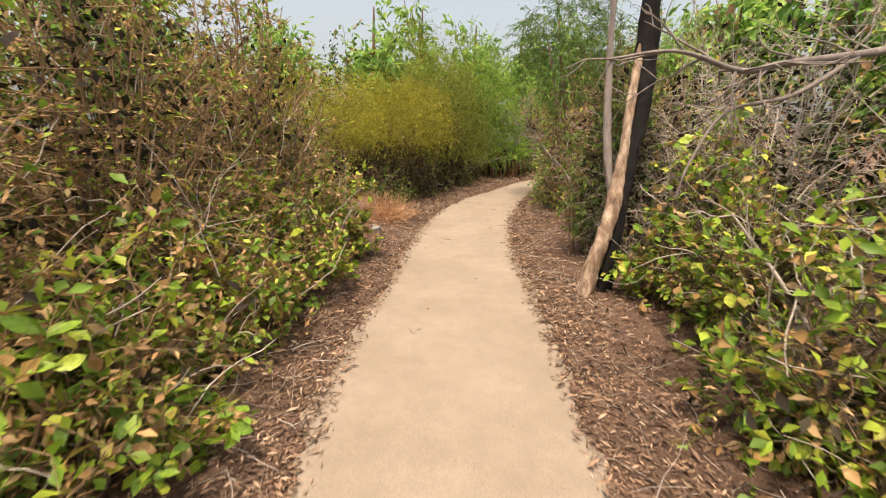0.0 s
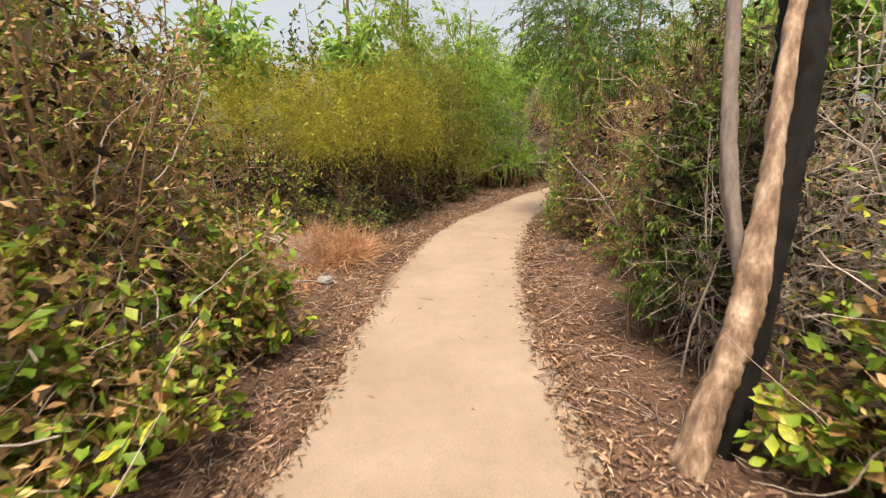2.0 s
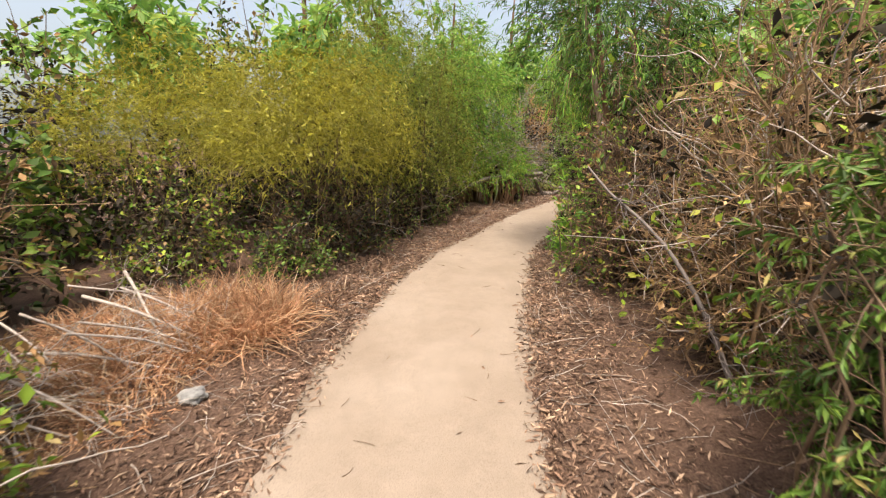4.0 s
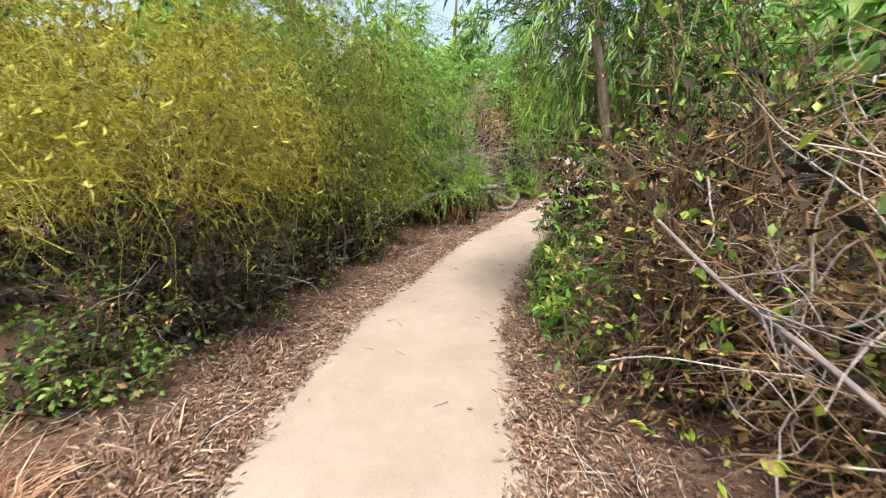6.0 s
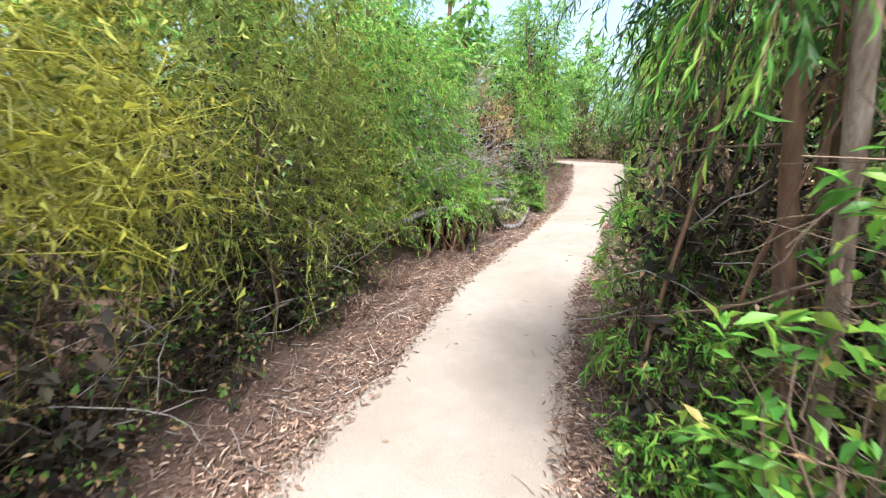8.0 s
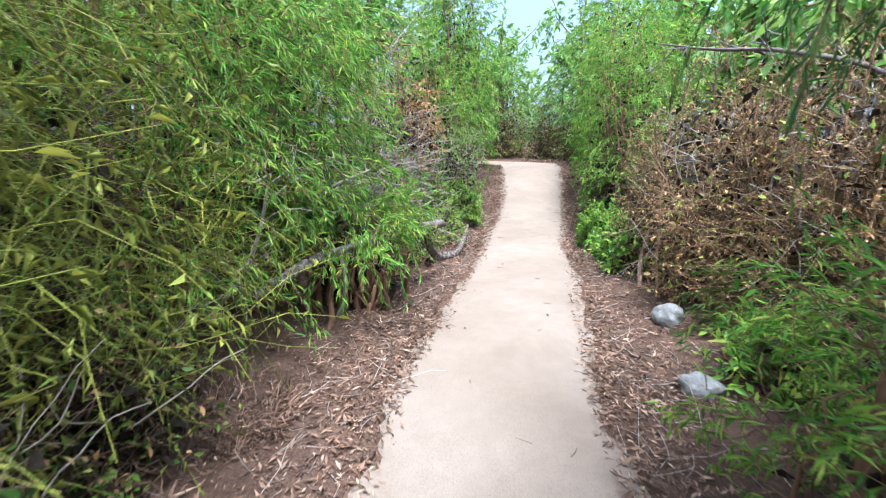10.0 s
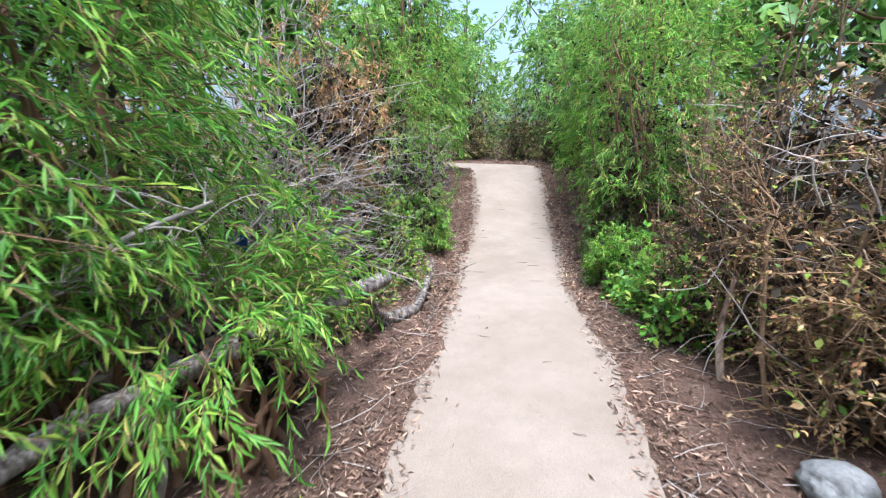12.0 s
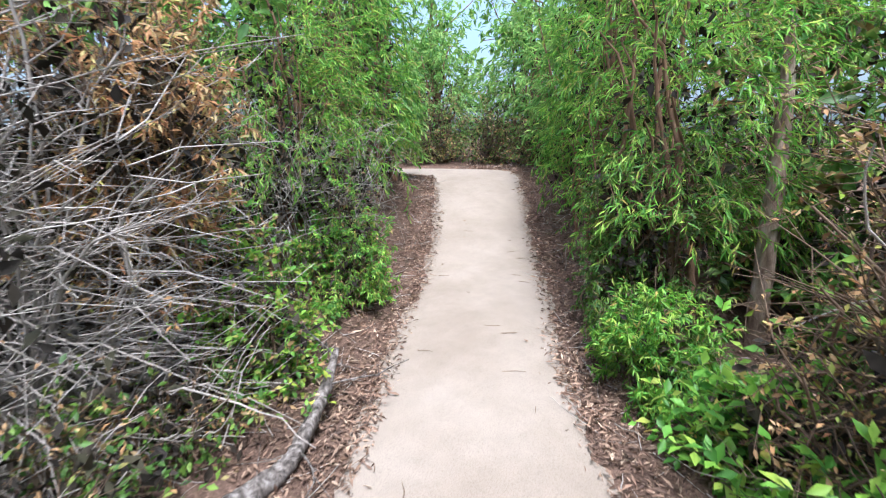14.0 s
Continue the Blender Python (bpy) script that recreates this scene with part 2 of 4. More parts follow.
def wander(rng, start, direction, length, k, wiggle, sag=0.0):
    """Crooked paths from start along direction."""
    n = len(start)
    d = unit(direction)
    pts = [start]
    step = length[:, None] / (k - 1)
    for _ in range(k - 1):
        d = unit(d + rng.normal(size=(n, 3)) * wiggle + np.array([0, 0, -sag]))
        pts.append(pts[-1] + d * step)
    return np.stack(pts, 1)


def clumps(p, size, seed):
    """A smooth field of about -1..1 that makes clumps of the given size."""
    q = p / size * 2.2
    r = np.random.default_rng(seed)
    out = 0
    for _ in range(4):
        w = r.normal(size=3)
        out = out + np.sin(q @ w * 1.6 + r.uniform(0, 6.3))
    return out / 2.2


# ---------------------------------------------------------------- the lie of the land
def rise(x, y):
    u = np.clip((y + 0.3 * x - 17.6) / 4.4, 0, 1)
    return 0.8 * u * u * (3 - 2 * u)


# centre of the path and half its width
CENTRE = np.array([
    (-0.1, -9, 0.66), (0.0, -3, 0.66), (0.02, 0, 0.67), (0.03, 1.4, 0.68), (0.06, 2.6, 0.72), (0.13, 3.9, 0.68), (0.22, 5.2, 0.66),
    (0.38, 6.5, 0.68), (0.54, 7.3, 0.70), (0.77, 8.1, 0.68), (1.09, 9.0, 0.62), (1.6, 10.0, 0.56), (2.38, 11.35, 0.60), (2.98, 12.2, 0.58),
    (4.22, 13.92, 0.58), (4.72, 14.68, 0.58), (5.68, 15.97, 0.62), (6.5, 17.1, 0.64), (7.25, 18.3, 0.72), (7.75, 19.35, 0.85), (7.2, 20.4, 0.85),
    (5.9, 21.2, 0.7), (3.5, 22.0, 0.7)])


def spline(ctrl, per=14):
    """Catmull-Rom through the control rows."""
    c = np.concatenate([[2 * ctrl[0] - ctrl[1]], ctrl, [2 * ctrl[-1] - ctrl[-2]]])
    out = []
    for i in range(1, len(c) - 2):
        a, b, d, e = c[i - 1:i + 3]
        for s in np.arange(per) / per:
            out.append(0.5 * (2 * b + (d - a) * s + (2 * a - 5 * b + 4 * d - e) * s * s + (3 * b - a - 3 * d + e) * s ** 3))
    return np.array(out + [ctrl[-1]])


TRAIL = spline(CENTRE)
T_DIR = unit(np.gradient(TRAIL[:, :2], axis=0))
T_SIDE = np.stack([T_DIR[:, 1], -T_DIR[:, 0]], 1)         # to the right of the walk


def from_trail(p):
    """How far outside the path's edge the points (n, 2) lie; negative on the path."""
    out = np.empty(len(p))
    for i in range(0, len(p), 4000):
        q = p[i:i + 4000]
        d = np.linalg.norm(q[:, None] - TRAIL[None, :, :2], axis=2)
        j = d.argmin(1)
        out[i:i + 4000] = d[np.arange(len(q)), j] - TRAIL[j, 2]
    return out


def ground_height(x, y, off):
    bumps = 0.03 * np.sin(1.7 * x + 0.6 * y) + 0.025 * np.sin(0.9 * y - 2.1 * x + 1) + 0.014 * np.sin(5.1 * x + 4.3 * y) + 0.01 * np.sin(9 * x - 8 * y)
    w = np.clip((off - 0.05) / 0.8, 0, 1)
    return rise(x, y) + w * (bumps + 0.05) - 0.012 * np.clip(1 - off / 0.08, 0, 1)


def build_ground():
    far = np.array([2.0, 6, 16, 40, 120, 400, 1500])
    xs = np.concatenate([(-8 - far)[::-1], np.arange(-8, 15, 0.17), 15 + far])
    ys = np.concatenate([(-10 - far)[::-1], np.arange(-10, 27, 0.17), 27 + far])
    gx, gy = np.meshgrid(xs, ys)
    p = np.stack([gx.ravel(), gy.ravel()], 1)
    z = ground_height(p[:, 0], p[:, 1], from_trail(p))
    w = len(xs)
    i = (np.arange(len(ys) - 1)[:, None] * w + np.arange(w - 1)[None]).ravel()
    ob = new("ground", np_mesh("ground", np.column_stack([p, z]), np.stack([i, i + 1, i + w + 1, i + w], 1), M_SOIL))
    tagged(ob, "brown soil under dry leaf litter beside the path", "ground", kind="structure")


def build_path():
    rng = np.random.default_rng(5)
    trail = spline(CENTRE, 36)
    d = unit(np.gradient(trail[:, :2], axis=0))
    side = np.stack([d[:, 1], -d[:, 0]], 1)
    s = np.cumsum(np.r_[0, np.linalg.norm(np.diff(trail[:, :2], axis=0), axis=1)])
    cols = np.array([-1.12, -1.04, -0.97, -0.85, -0.65, -0.4, -0.15, 0.15, 0.4, 0.65, 0.85, 0.97, 1.04, 1.12])
    drop = np.array([-0.022, -0.009, 0.000, 0.006, 0.012, 0.019, 0.023, 0.023, 0.019, 0.012, 0.006, 0.000, -0.009, -0.022])
    rag = [sum(a * np.sin(s * f + rng.uniform(0, 6)) for a, f in ((0.034, 1.9), (0.028, 4.3), (0.022, 9.0), (0.017, 19.0), (0.014, 41.0))) for _ in range(2)]
    verts = []
    for c, z in zip(cols, drop):
        edge = np.where(c < 0, rag[0], rag[1]) * abs(c) ** 3
        xy = trail[:, :2] + side * (c * trail[:, 2] + np.sign(c) * edge)[:, None]
        lump = 0.004 * np.sin(2.1 * s + 3 * c) + 0.002 * np.sin(5.7 * s - 7 * c)
        verts.append(np.column_stack([xy, rise(xy[:, 0], xy[:, 1]) + z + lump * (1 - c * c)]))
    n = len(trail)
    i = (np.arange(len(cols) - 1)[:, None] * n + np.arange(n - 1)[None]).ravel()
    ob = new("path", np_mesh("path", np.concatenate(verts), np.stack([i, i + n, i + n + 1, i + 1], 1)[:, ::-1], M_SAND))
    tagged(ob, "pale tan footpath of packed sand with ragged edges", "path", kind="structure")


build_ground()
build_path()


# ---------------------------------------------------------------- plants
def base_z(x, y):
    off = from_trail(np.array([[x, y]]))
    return float(ground_height(np.array([x]), np.array([y]), off)[0])


def targets(rng, n, rx, ry, h, low=0.1, shell=0.45):
    """Points in a bush's uneven dome."""
    v = unit(rng.normal(size=(n, 3)))
    v[:, 2] = np.abs(v[:, 2])
    r = rng.uniform(0, 1, n) ** shell
    lump = 1 + 0.16 * np.sin(v[:, 0] * 5 + v[:, 2] * 4 + rng.uniform(0, 6)) + 0.10 * np.sin(v[:, 1] * 9 - v[:, 2] * 7 + rng.uniform(0, 6))
    p = v * (r * lump)[:, None]
    q = np.column_stack([p[:, 0] * rx, p[:, 1] * ry, h * (low + (1 - low) * p[:, 2])])
    return q


def stems_to(rng, goal, spread, k=8, wiggle=0.03, arch=0.75):
    n = len(goal)
    base = np.column_stack([rng.normal(size=(n, 2)) * spread, np.full(n, -0.03)])
    base[:, :2] += goal[:, :2] * 0.25
    mid = base * 0.55 + goal * 0.45
    mid[:, 2] = np.maximum(goal[:, 2] * arch, 0.1)
    u = np.linspace(0, 1, k)[None, :, None]
    p = (1 - u) ** 2 * base[:, None] + 2 * u * (1 - u) * mid[:, None] + u * u * goal[:, None]
    jit = rng.normal(size=p.shape) * wiggle
    jit[:, 0] = 0
    return p + jit


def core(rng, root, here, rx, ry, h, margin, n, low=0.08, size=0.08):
    """Withered leaf debris filling a bush to block light, near-black to paint its shade."""
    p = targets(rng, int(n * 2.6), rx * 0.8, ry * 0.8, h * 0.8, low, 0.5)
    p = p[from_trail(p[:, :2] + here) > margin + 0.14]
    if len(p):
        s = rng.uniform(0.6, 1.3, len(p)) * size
        part("inner_shade_foliage", np_mesh("inner_shade_foliage", *leaf_arrays(rng, p, rng.normal(size=p.shape), s, s * 0.5, "scrap"), M_INNER_SHADE), root, "withered inner leaves, near-black for the shade inside the bush", "stuff")


def keep_out(world_xy, margin):
    """Which points stay clear of the path's corridor."""
    return from_trail(world_xy) > margin


def shrub(name, label, x, y, rx, ry, h, seed, leaf=None, wood=None, stems=36, twigs=9, twig_len=(0.12, 0.4), radius=0.011, sag=0.05, low=0.05,
          category="shrub", group="", wiggle=0.22, clump=0.35, shell=0.45, margin=0.12, pick=0, arch=0.75, spread=0.12, second=0, dead=0, sweep=(0, 0, 0), fill=1.0, joined=False):
    """A bush of crooked stems, twigs and leaves. leaf: shape, material, how many a twig, length, width."""
    rng = np.random.default_rng(seed)
    z = base_z(x, y)
    root = thing(name, (x, y, z), label, category, group)
    here = np.array([x, y])
    goal = targets(rng, stems, rx, ry, h, low, shell)
    ok = keep_out(goal[:, :2] + here, margin)
    goal = goal[ok]
    st = stems_to(rng, goal, spread, 6, 0.028, arch)
    st = st[[bool((from_trail(q[:, :2] + here) > 0.03).all()) for q in st]]
    size = np.linspace(1, 0.3, 6)[None] * radius * rng.uniform(0.6, 1.3, (len(st), 1))
    if joined:
        part("stem_tangle", np_mesh("stem_tangle", *tube_arrays(st, size, 3), wood or M_TWIG), root, kind="stuff")
    else:
        pieces("stem", st, size, 4, wood or M_TWIG, root)
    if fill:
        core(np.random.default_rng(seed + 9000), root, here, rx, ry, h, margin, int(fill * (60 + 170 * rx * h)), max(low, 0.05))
    n = len(st) * twigs
    src = np.repeat(st, twigs, 0)
    p0, d0 = along(src, rng.uniform(0.25, 1.0, (n, 1)))
    p0, d0 = p0[:, 0], d0[:, 0]
    out = unit(p0 - np.array([0, 0, h * 0.4]))
    d = unit(d0 * 0.5 + out * 0.6 + rng.normal(size=(n, 3)) * 0.7 + np.array(sweep))
    tw = wander(rng, p0, d, rng.uniform(*twig_len, n), 4, wiggle * 1.2, sag)
    tip = tw[:, -1, :2] + here
    tw = tw[keep_out(tip, margin) & (tw[:, :, 2].min(1) > -0.02)]
    if second:
        m = len(tw) * second
        q0, e0 = along(np.repeat(tw, second, 0), rng.uniform(0.2, 0.95, (m, 1)))
        t2 = wander(rng, q0[:, 0], e0[:, 0] * 0.6 + rng.normal(size=(m, 3)) * 0.7, rng.uniform(0.06, 0.2, m), 2, 0.25, sag)
        t2 = t2[keep_out(t2[:, -1, :2] + here, margin) & (t2[:, -1, 2] > 0)]
        both = merge([tube_arrays(tw[:, [0, 1, 3]], np.array([[1, 0.8, 0.4]]) * radius * 0.34 * np.ones((len(tw), 1)), 3),
                      tube_arrays(t2, np.linspace(1, 0.5, 2)[None] * radius * 0.2 * np.ones((len(t2), 1)), 3)])
        part("twig_tangle", np_mesh("twig_tangle", *both, wood or M_TWIG), root, kind="stuff")
    else:
        part("twig_tangle", np_mesh("twig_tangle", *tube_arrays(tw[:, [0, 1, 3]], np.array([[1, 0.8, 0.4]]) * radius * 0.32 * np.ones((len(tw), 1)), 3), wood or M_TWIG), root, kind="stuff")
    if dead:
        g = targets(rng, dead, rx, ry, h, 0.1, 0.2)
        dt = wander(rng, g * np.array([0.7, 0.7, 0.7]), unit(g) * 0.7 + rng.normal(size=g.shape) * 0.6, rng.uniform(0.3, 0.8, dead), 8, 0.2, 0.02)
        dt = dt[keep_out(dt[:, -1, :2] + here, margin - 0.12) & (dt[:, :, 2].min(1) > 0.02)]
        pieces("dead_twig", dt, np.linspace(1, 0.4, 8)[None] * rng.uniform(0.003, 0.0065, (len(dt), 1)), 4, M_GREY, root)
    for shape, mat, count, length, width in leaf or ():
        field = clumps(tw[:, -1], clump, seed + 7 + int(1000 * length))
        use = tw[field > -0.35]
        m = max(1, int(count))
        if count < 1:
            use = use[rng.uniform(size=len(use)) < count]
        if not len(use):
            continue
        p, dd = along(use, rng.uniform(0.25, 1.0, (len(use), m)))
        p, dd = p.reshape(-1, 3), dd.reshape(-1, 3)
        droop = np.array([0, 0, -0.5]) if shape == "narrow" else np.array([0, 0, 0.1])
        d = dd * 0.5 + rng.normal(size=p.shape) * 0.55 + droop
        size = rng.uniform(0.65, 1.25, len(p))
        ok = keep_out(p[:, :2] + here, margin - 0.04) & (p[:, 2] > 0.01)
        p, d, size = p[ok], d[ok], size[ok]
        ob = part("foliage", np_mesh("foliage", *leaf_arrays(rng, p, d, size * length, size * width, shape), mat), root, kind="stuff")
        if pick and shape == "broad":
            near = np.argsort(from_trail(p[:, :2] + here))[:pick * 3:3]
            for j in near:
                lf = new("leaf", LEAF_MESH)
                lf.parent = ob
                dj = Vector(d[j]).normalized()
                s = float(size[j] * length * 1.1)
                lf.matrix_basis = Matrix.Translation(p[j] + rng.normal(size=3) * 0.02) @ dj.to_track_quat("Y", "Z").to_matrix().to_4x4() @ Matrix.Rotation(rng.uniform(-1, 1), 4, "Y") @ Matrix.Diagonal((s, s, s, 1))
    return root


def leaf_mesh():
    """One broad leaf, one unit long, folded at its midrib."""
    bm = bmesh.new()
    rows = [(0.0, 0.02), (0.2, 0.17), (0.45, 0.29), (0.7, 0.25), (0.88, 0.12), (1.0, 0.01)]
    mid = [bm.verts.new((0, a, -0.10 * math.sin(a * 3.1) - 0.02)) for a, _ in rows]
    for sgn in (-1, 1):
        edge = [bm.verts.new((sgn * w, a, 0.03 - 0.12 * a * a)) for a, w in rows]
        for i in range(len(rows) - 1):
            q = [mid[i], mid[i + 1], edge[i + 1], edge[i]]
            bm.faces.new(q if sgn < 0 else q[::-1])
    me = bpy.data.meshes.new("leaf")
    bm.to_mesh(me)
    bm.free()
    me.materials.append(M_BROAD_ONE)
    for f in me.polygons:
        f.use_smooth = True
    return me


LEAF_MESH = leaf_mesh()


def thread_bush(name, label, x, y, rx, ry, h, seed, count, mat, margin=0.15, length=(0.3, 0.9), sag=0.16, thick=0.0017, inner=26, leafy=None, group="", low=0.48):
    """A bush overgrown by a tangle of thin hanging threads; dark bare twigs below."""
    rng = np.random.default_rng(seed)
    z = base_z(x, y)
    root = thing(name, (x, y, z), label, "shrub", group)
    here = np.array([x, y])
    goal = targets(rng, inner, rx * 0.9, ry * 0.9, h * 0.95, 0.1)
    goal = goal[keep_out(goal[:, :2] + here, margin + 0.1)]
    st = stems_to(rng, goal, 0.25, 8, 0.03)
    st = st[[bool((from_trail(q[:, :2] + here) > 0.05).all()) for q in st]]
    pieces("stem", st, np.linspace(1, 0.3, 8)[None] * 0.016 * rng.uniform(0.5, 1.3, (len(st), 1)), 4, M_TWIG, root)
    # near-black scraps kept low: they paint the shaded hollow under the threads
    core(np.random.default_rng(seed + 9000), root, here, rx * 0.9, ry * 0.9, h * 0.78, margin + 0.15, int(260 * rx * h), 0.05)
    # bare twigs
    n = inner * 30
    src = st[rng.integers(0, len(st), n)]
    p0, d0 = along(src, rng.uniform(0.1, 0.8, (n, 1)))
    tw = wander(rng, p0[:, 0], d0[:, 0] * 0.5 + rng.normal(size=(n, 3)) * 0.8, rng.uniform(0.2, 0.6, n), 6, 0.3, 0.03)
    tw = tw[keep_out(tw[:, -1, :2] + here, margin) & (tw[:, :, 2].min(1) > 0)]
    part("twig_tangle", np_mesh("twig_tangle", *tube_arrays(tw, np.linspace(1, 0.4, 6)[None] * 0.0035 * np.ones((len(tw), 1)), 3), M_TWIG), root, kind="stuff")
    # threads
    g = targets(rng, count, rx, ry, h, low, 0.28)
    field = clumps(g, 0.55, seed + 3)
    g = g[field + rng.normal(size=len(g)) * 0.35 > -0.45]
    d = unit(g * np.array([1 / rx, 1 / ry, 0.4 / h])) * 0.8 + rng.normal(size=g.shape) * 0.6 + np.array([0, 0, 0.25])
    th = wander(rng, g, d, rng.uniform(*length, len(g)), 7, 0.42, sag)
    th = th[keep_out(th[:, -1, :2] + here, margin) & keep_out(th[:, 3, :2] + here, margin) & (th[:, :, 2].min(1) > 0.3)]
    part("thread_tangle", np_mesh("thread_tangle", *tube_arrays(th[:, [0, 1, 2, 4, 6]], np.linspace(1, 0.6, 5)[None] * thick * rng.uniform(0.6, 1.5, (len(th), 1)), 3), mat), root, "thin yellow-green threads", "stuff")
    # fine side shoots of the threads
    n = len(th) * 4
    p0, d0 = along(np.repeat(th, 4, 0), rng.uniform(0.1, 1, (n, 1)))
    p, d = p0[:, 0], d0[:, 0] * 0.6 + rng.normal(size=(n, 3)) * 0.6
    ok = keep_out(p[:, :2] + here, margin - 0.05)
    s = rng.uniform(0.5, 1.4, n)[ok]
    part("foliage", np_mesh("foliage", *leaf_arrays(rng, p[ok], d[ok], s * 0.045, s * 0.002, "narrow", 0.8), mat), root, kind="stuff")
    for shape, m2, count2, length2, width2 in leafy or ():
        src = tw[rng.integers(0, len(tw), count2)]
        p, dd = along(src, rng.uniform(0.4, 1, (len(src), 1)))
        s = rng.uniform(0.6, 1.3, len(src))
        part("leaves", np_mesh("leaves", *leaf_arrays(rng, p[:, 0], dd[:, 0] + rng.normal(size=(len(src), 3)) * 0.6, s * length2, s * width2, shape), m2), root, kind="stuff")
    return root


def willow(name, label, x, y, rx, ry, h, seed, strands, mat, margin=0.1, length=(0.3, 0.75), leaf=(0.072, 0.0095), per=24, low=0.12, trunk=0.03, category="shrub", group="", sag=0.22, wood=None, shell=0.35, inner=30, over=9.0, fill=1.0):
    """A bush or small tree with hanging sprays of narrow leaves."""
    rng = np.random.default_rng(seed)
    z = base_z(x, y)
    root = thing(name, (x, y, z), label, category, group)
    here = np.array([x, y])
    goal = targets(rng, inner, rx * 0.85, ry * 0.85, h * 0.95, 0.3)
    goal = goal[keep_out(goal[:, :2] + here, margin)]
    st = stems_to(rng, goal, 0.15, 8, 0.03)
    st = st[[bool(((from_trail(q[:, :2] + here) > 0.03) | (q[:, 2] > over)).all()) for q in st]]
    pieces("stem", st, np.linspace(1, 0.2, 8)[None] * trunk * rng.uniform(0.4, 1.1, (len(st), 1)), 5, wood or M_BARK_RED, root)
    if fill:
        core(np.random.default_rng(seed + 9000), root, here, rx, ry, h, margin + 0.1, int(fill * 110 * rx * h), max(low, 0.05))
    g = targets(rng, strands, rx, ry, h, low, shell)
    field = clumps(g, 0.6, seed + 3)
    g = g[field + rng.normal(size=len(g)) * 0.3 > -0.4]
    d = unit(g * np.array([1 / rx, 1 / ry, 0.3 / h])) + rng.normal(size=g.shape) * 0.45 + np.array([0, 0, 0.3])
    th = wander(rng, g, d, rng.uniform(*length, len(g)), 6, 0.12, sag)
    th = th[((keep_out(th[:, -1, :2] + here, margin) & keep_out(th[:, 2, :2] + here, margin)) | (th[:, :, 2].min(1) > over)) & (th[:, :, 2].min(1) > 0.03)]
    part("twig_tangle", np_mesh("twig_tangle", *tube_arrays(th[:, [0, 2, 5]], np.array([[1, 0.8, 0.4]]) * 0.0028 * np.ones((len(th), 1)), 3), wood or M_BARK_RED), root, kind="stuff")
    u = np.tile(np.linspace(0.12, 0.99, per), (len(th), 1)) + rng.normal(size=(len(th), per)) * 0.02
    p, dd = along(th, u)
    p, dd = p.reshape(-1, 3), dd.reshape(-1, 3)
    d = dd * 0.9 + rng.normal(size=p.shape) * 0.5 + np.array([0, 0, -0.35])
    ok = (keep_out(p[:, :2] + here, margin - 0.06) | (p[:, 2] > over - 0.1)) & (p[:, 2] > 0.02)
    s = rng.uniform(0.6, 1.3, len(p))[ok]
    part("foliage", np_mesh("foliage", *leaf_arrays(rng, p[ok], d[ok], s * leaf[0], s * leaf[1], "narrow", 0.2), mat), root, kind="stuff")
    return root


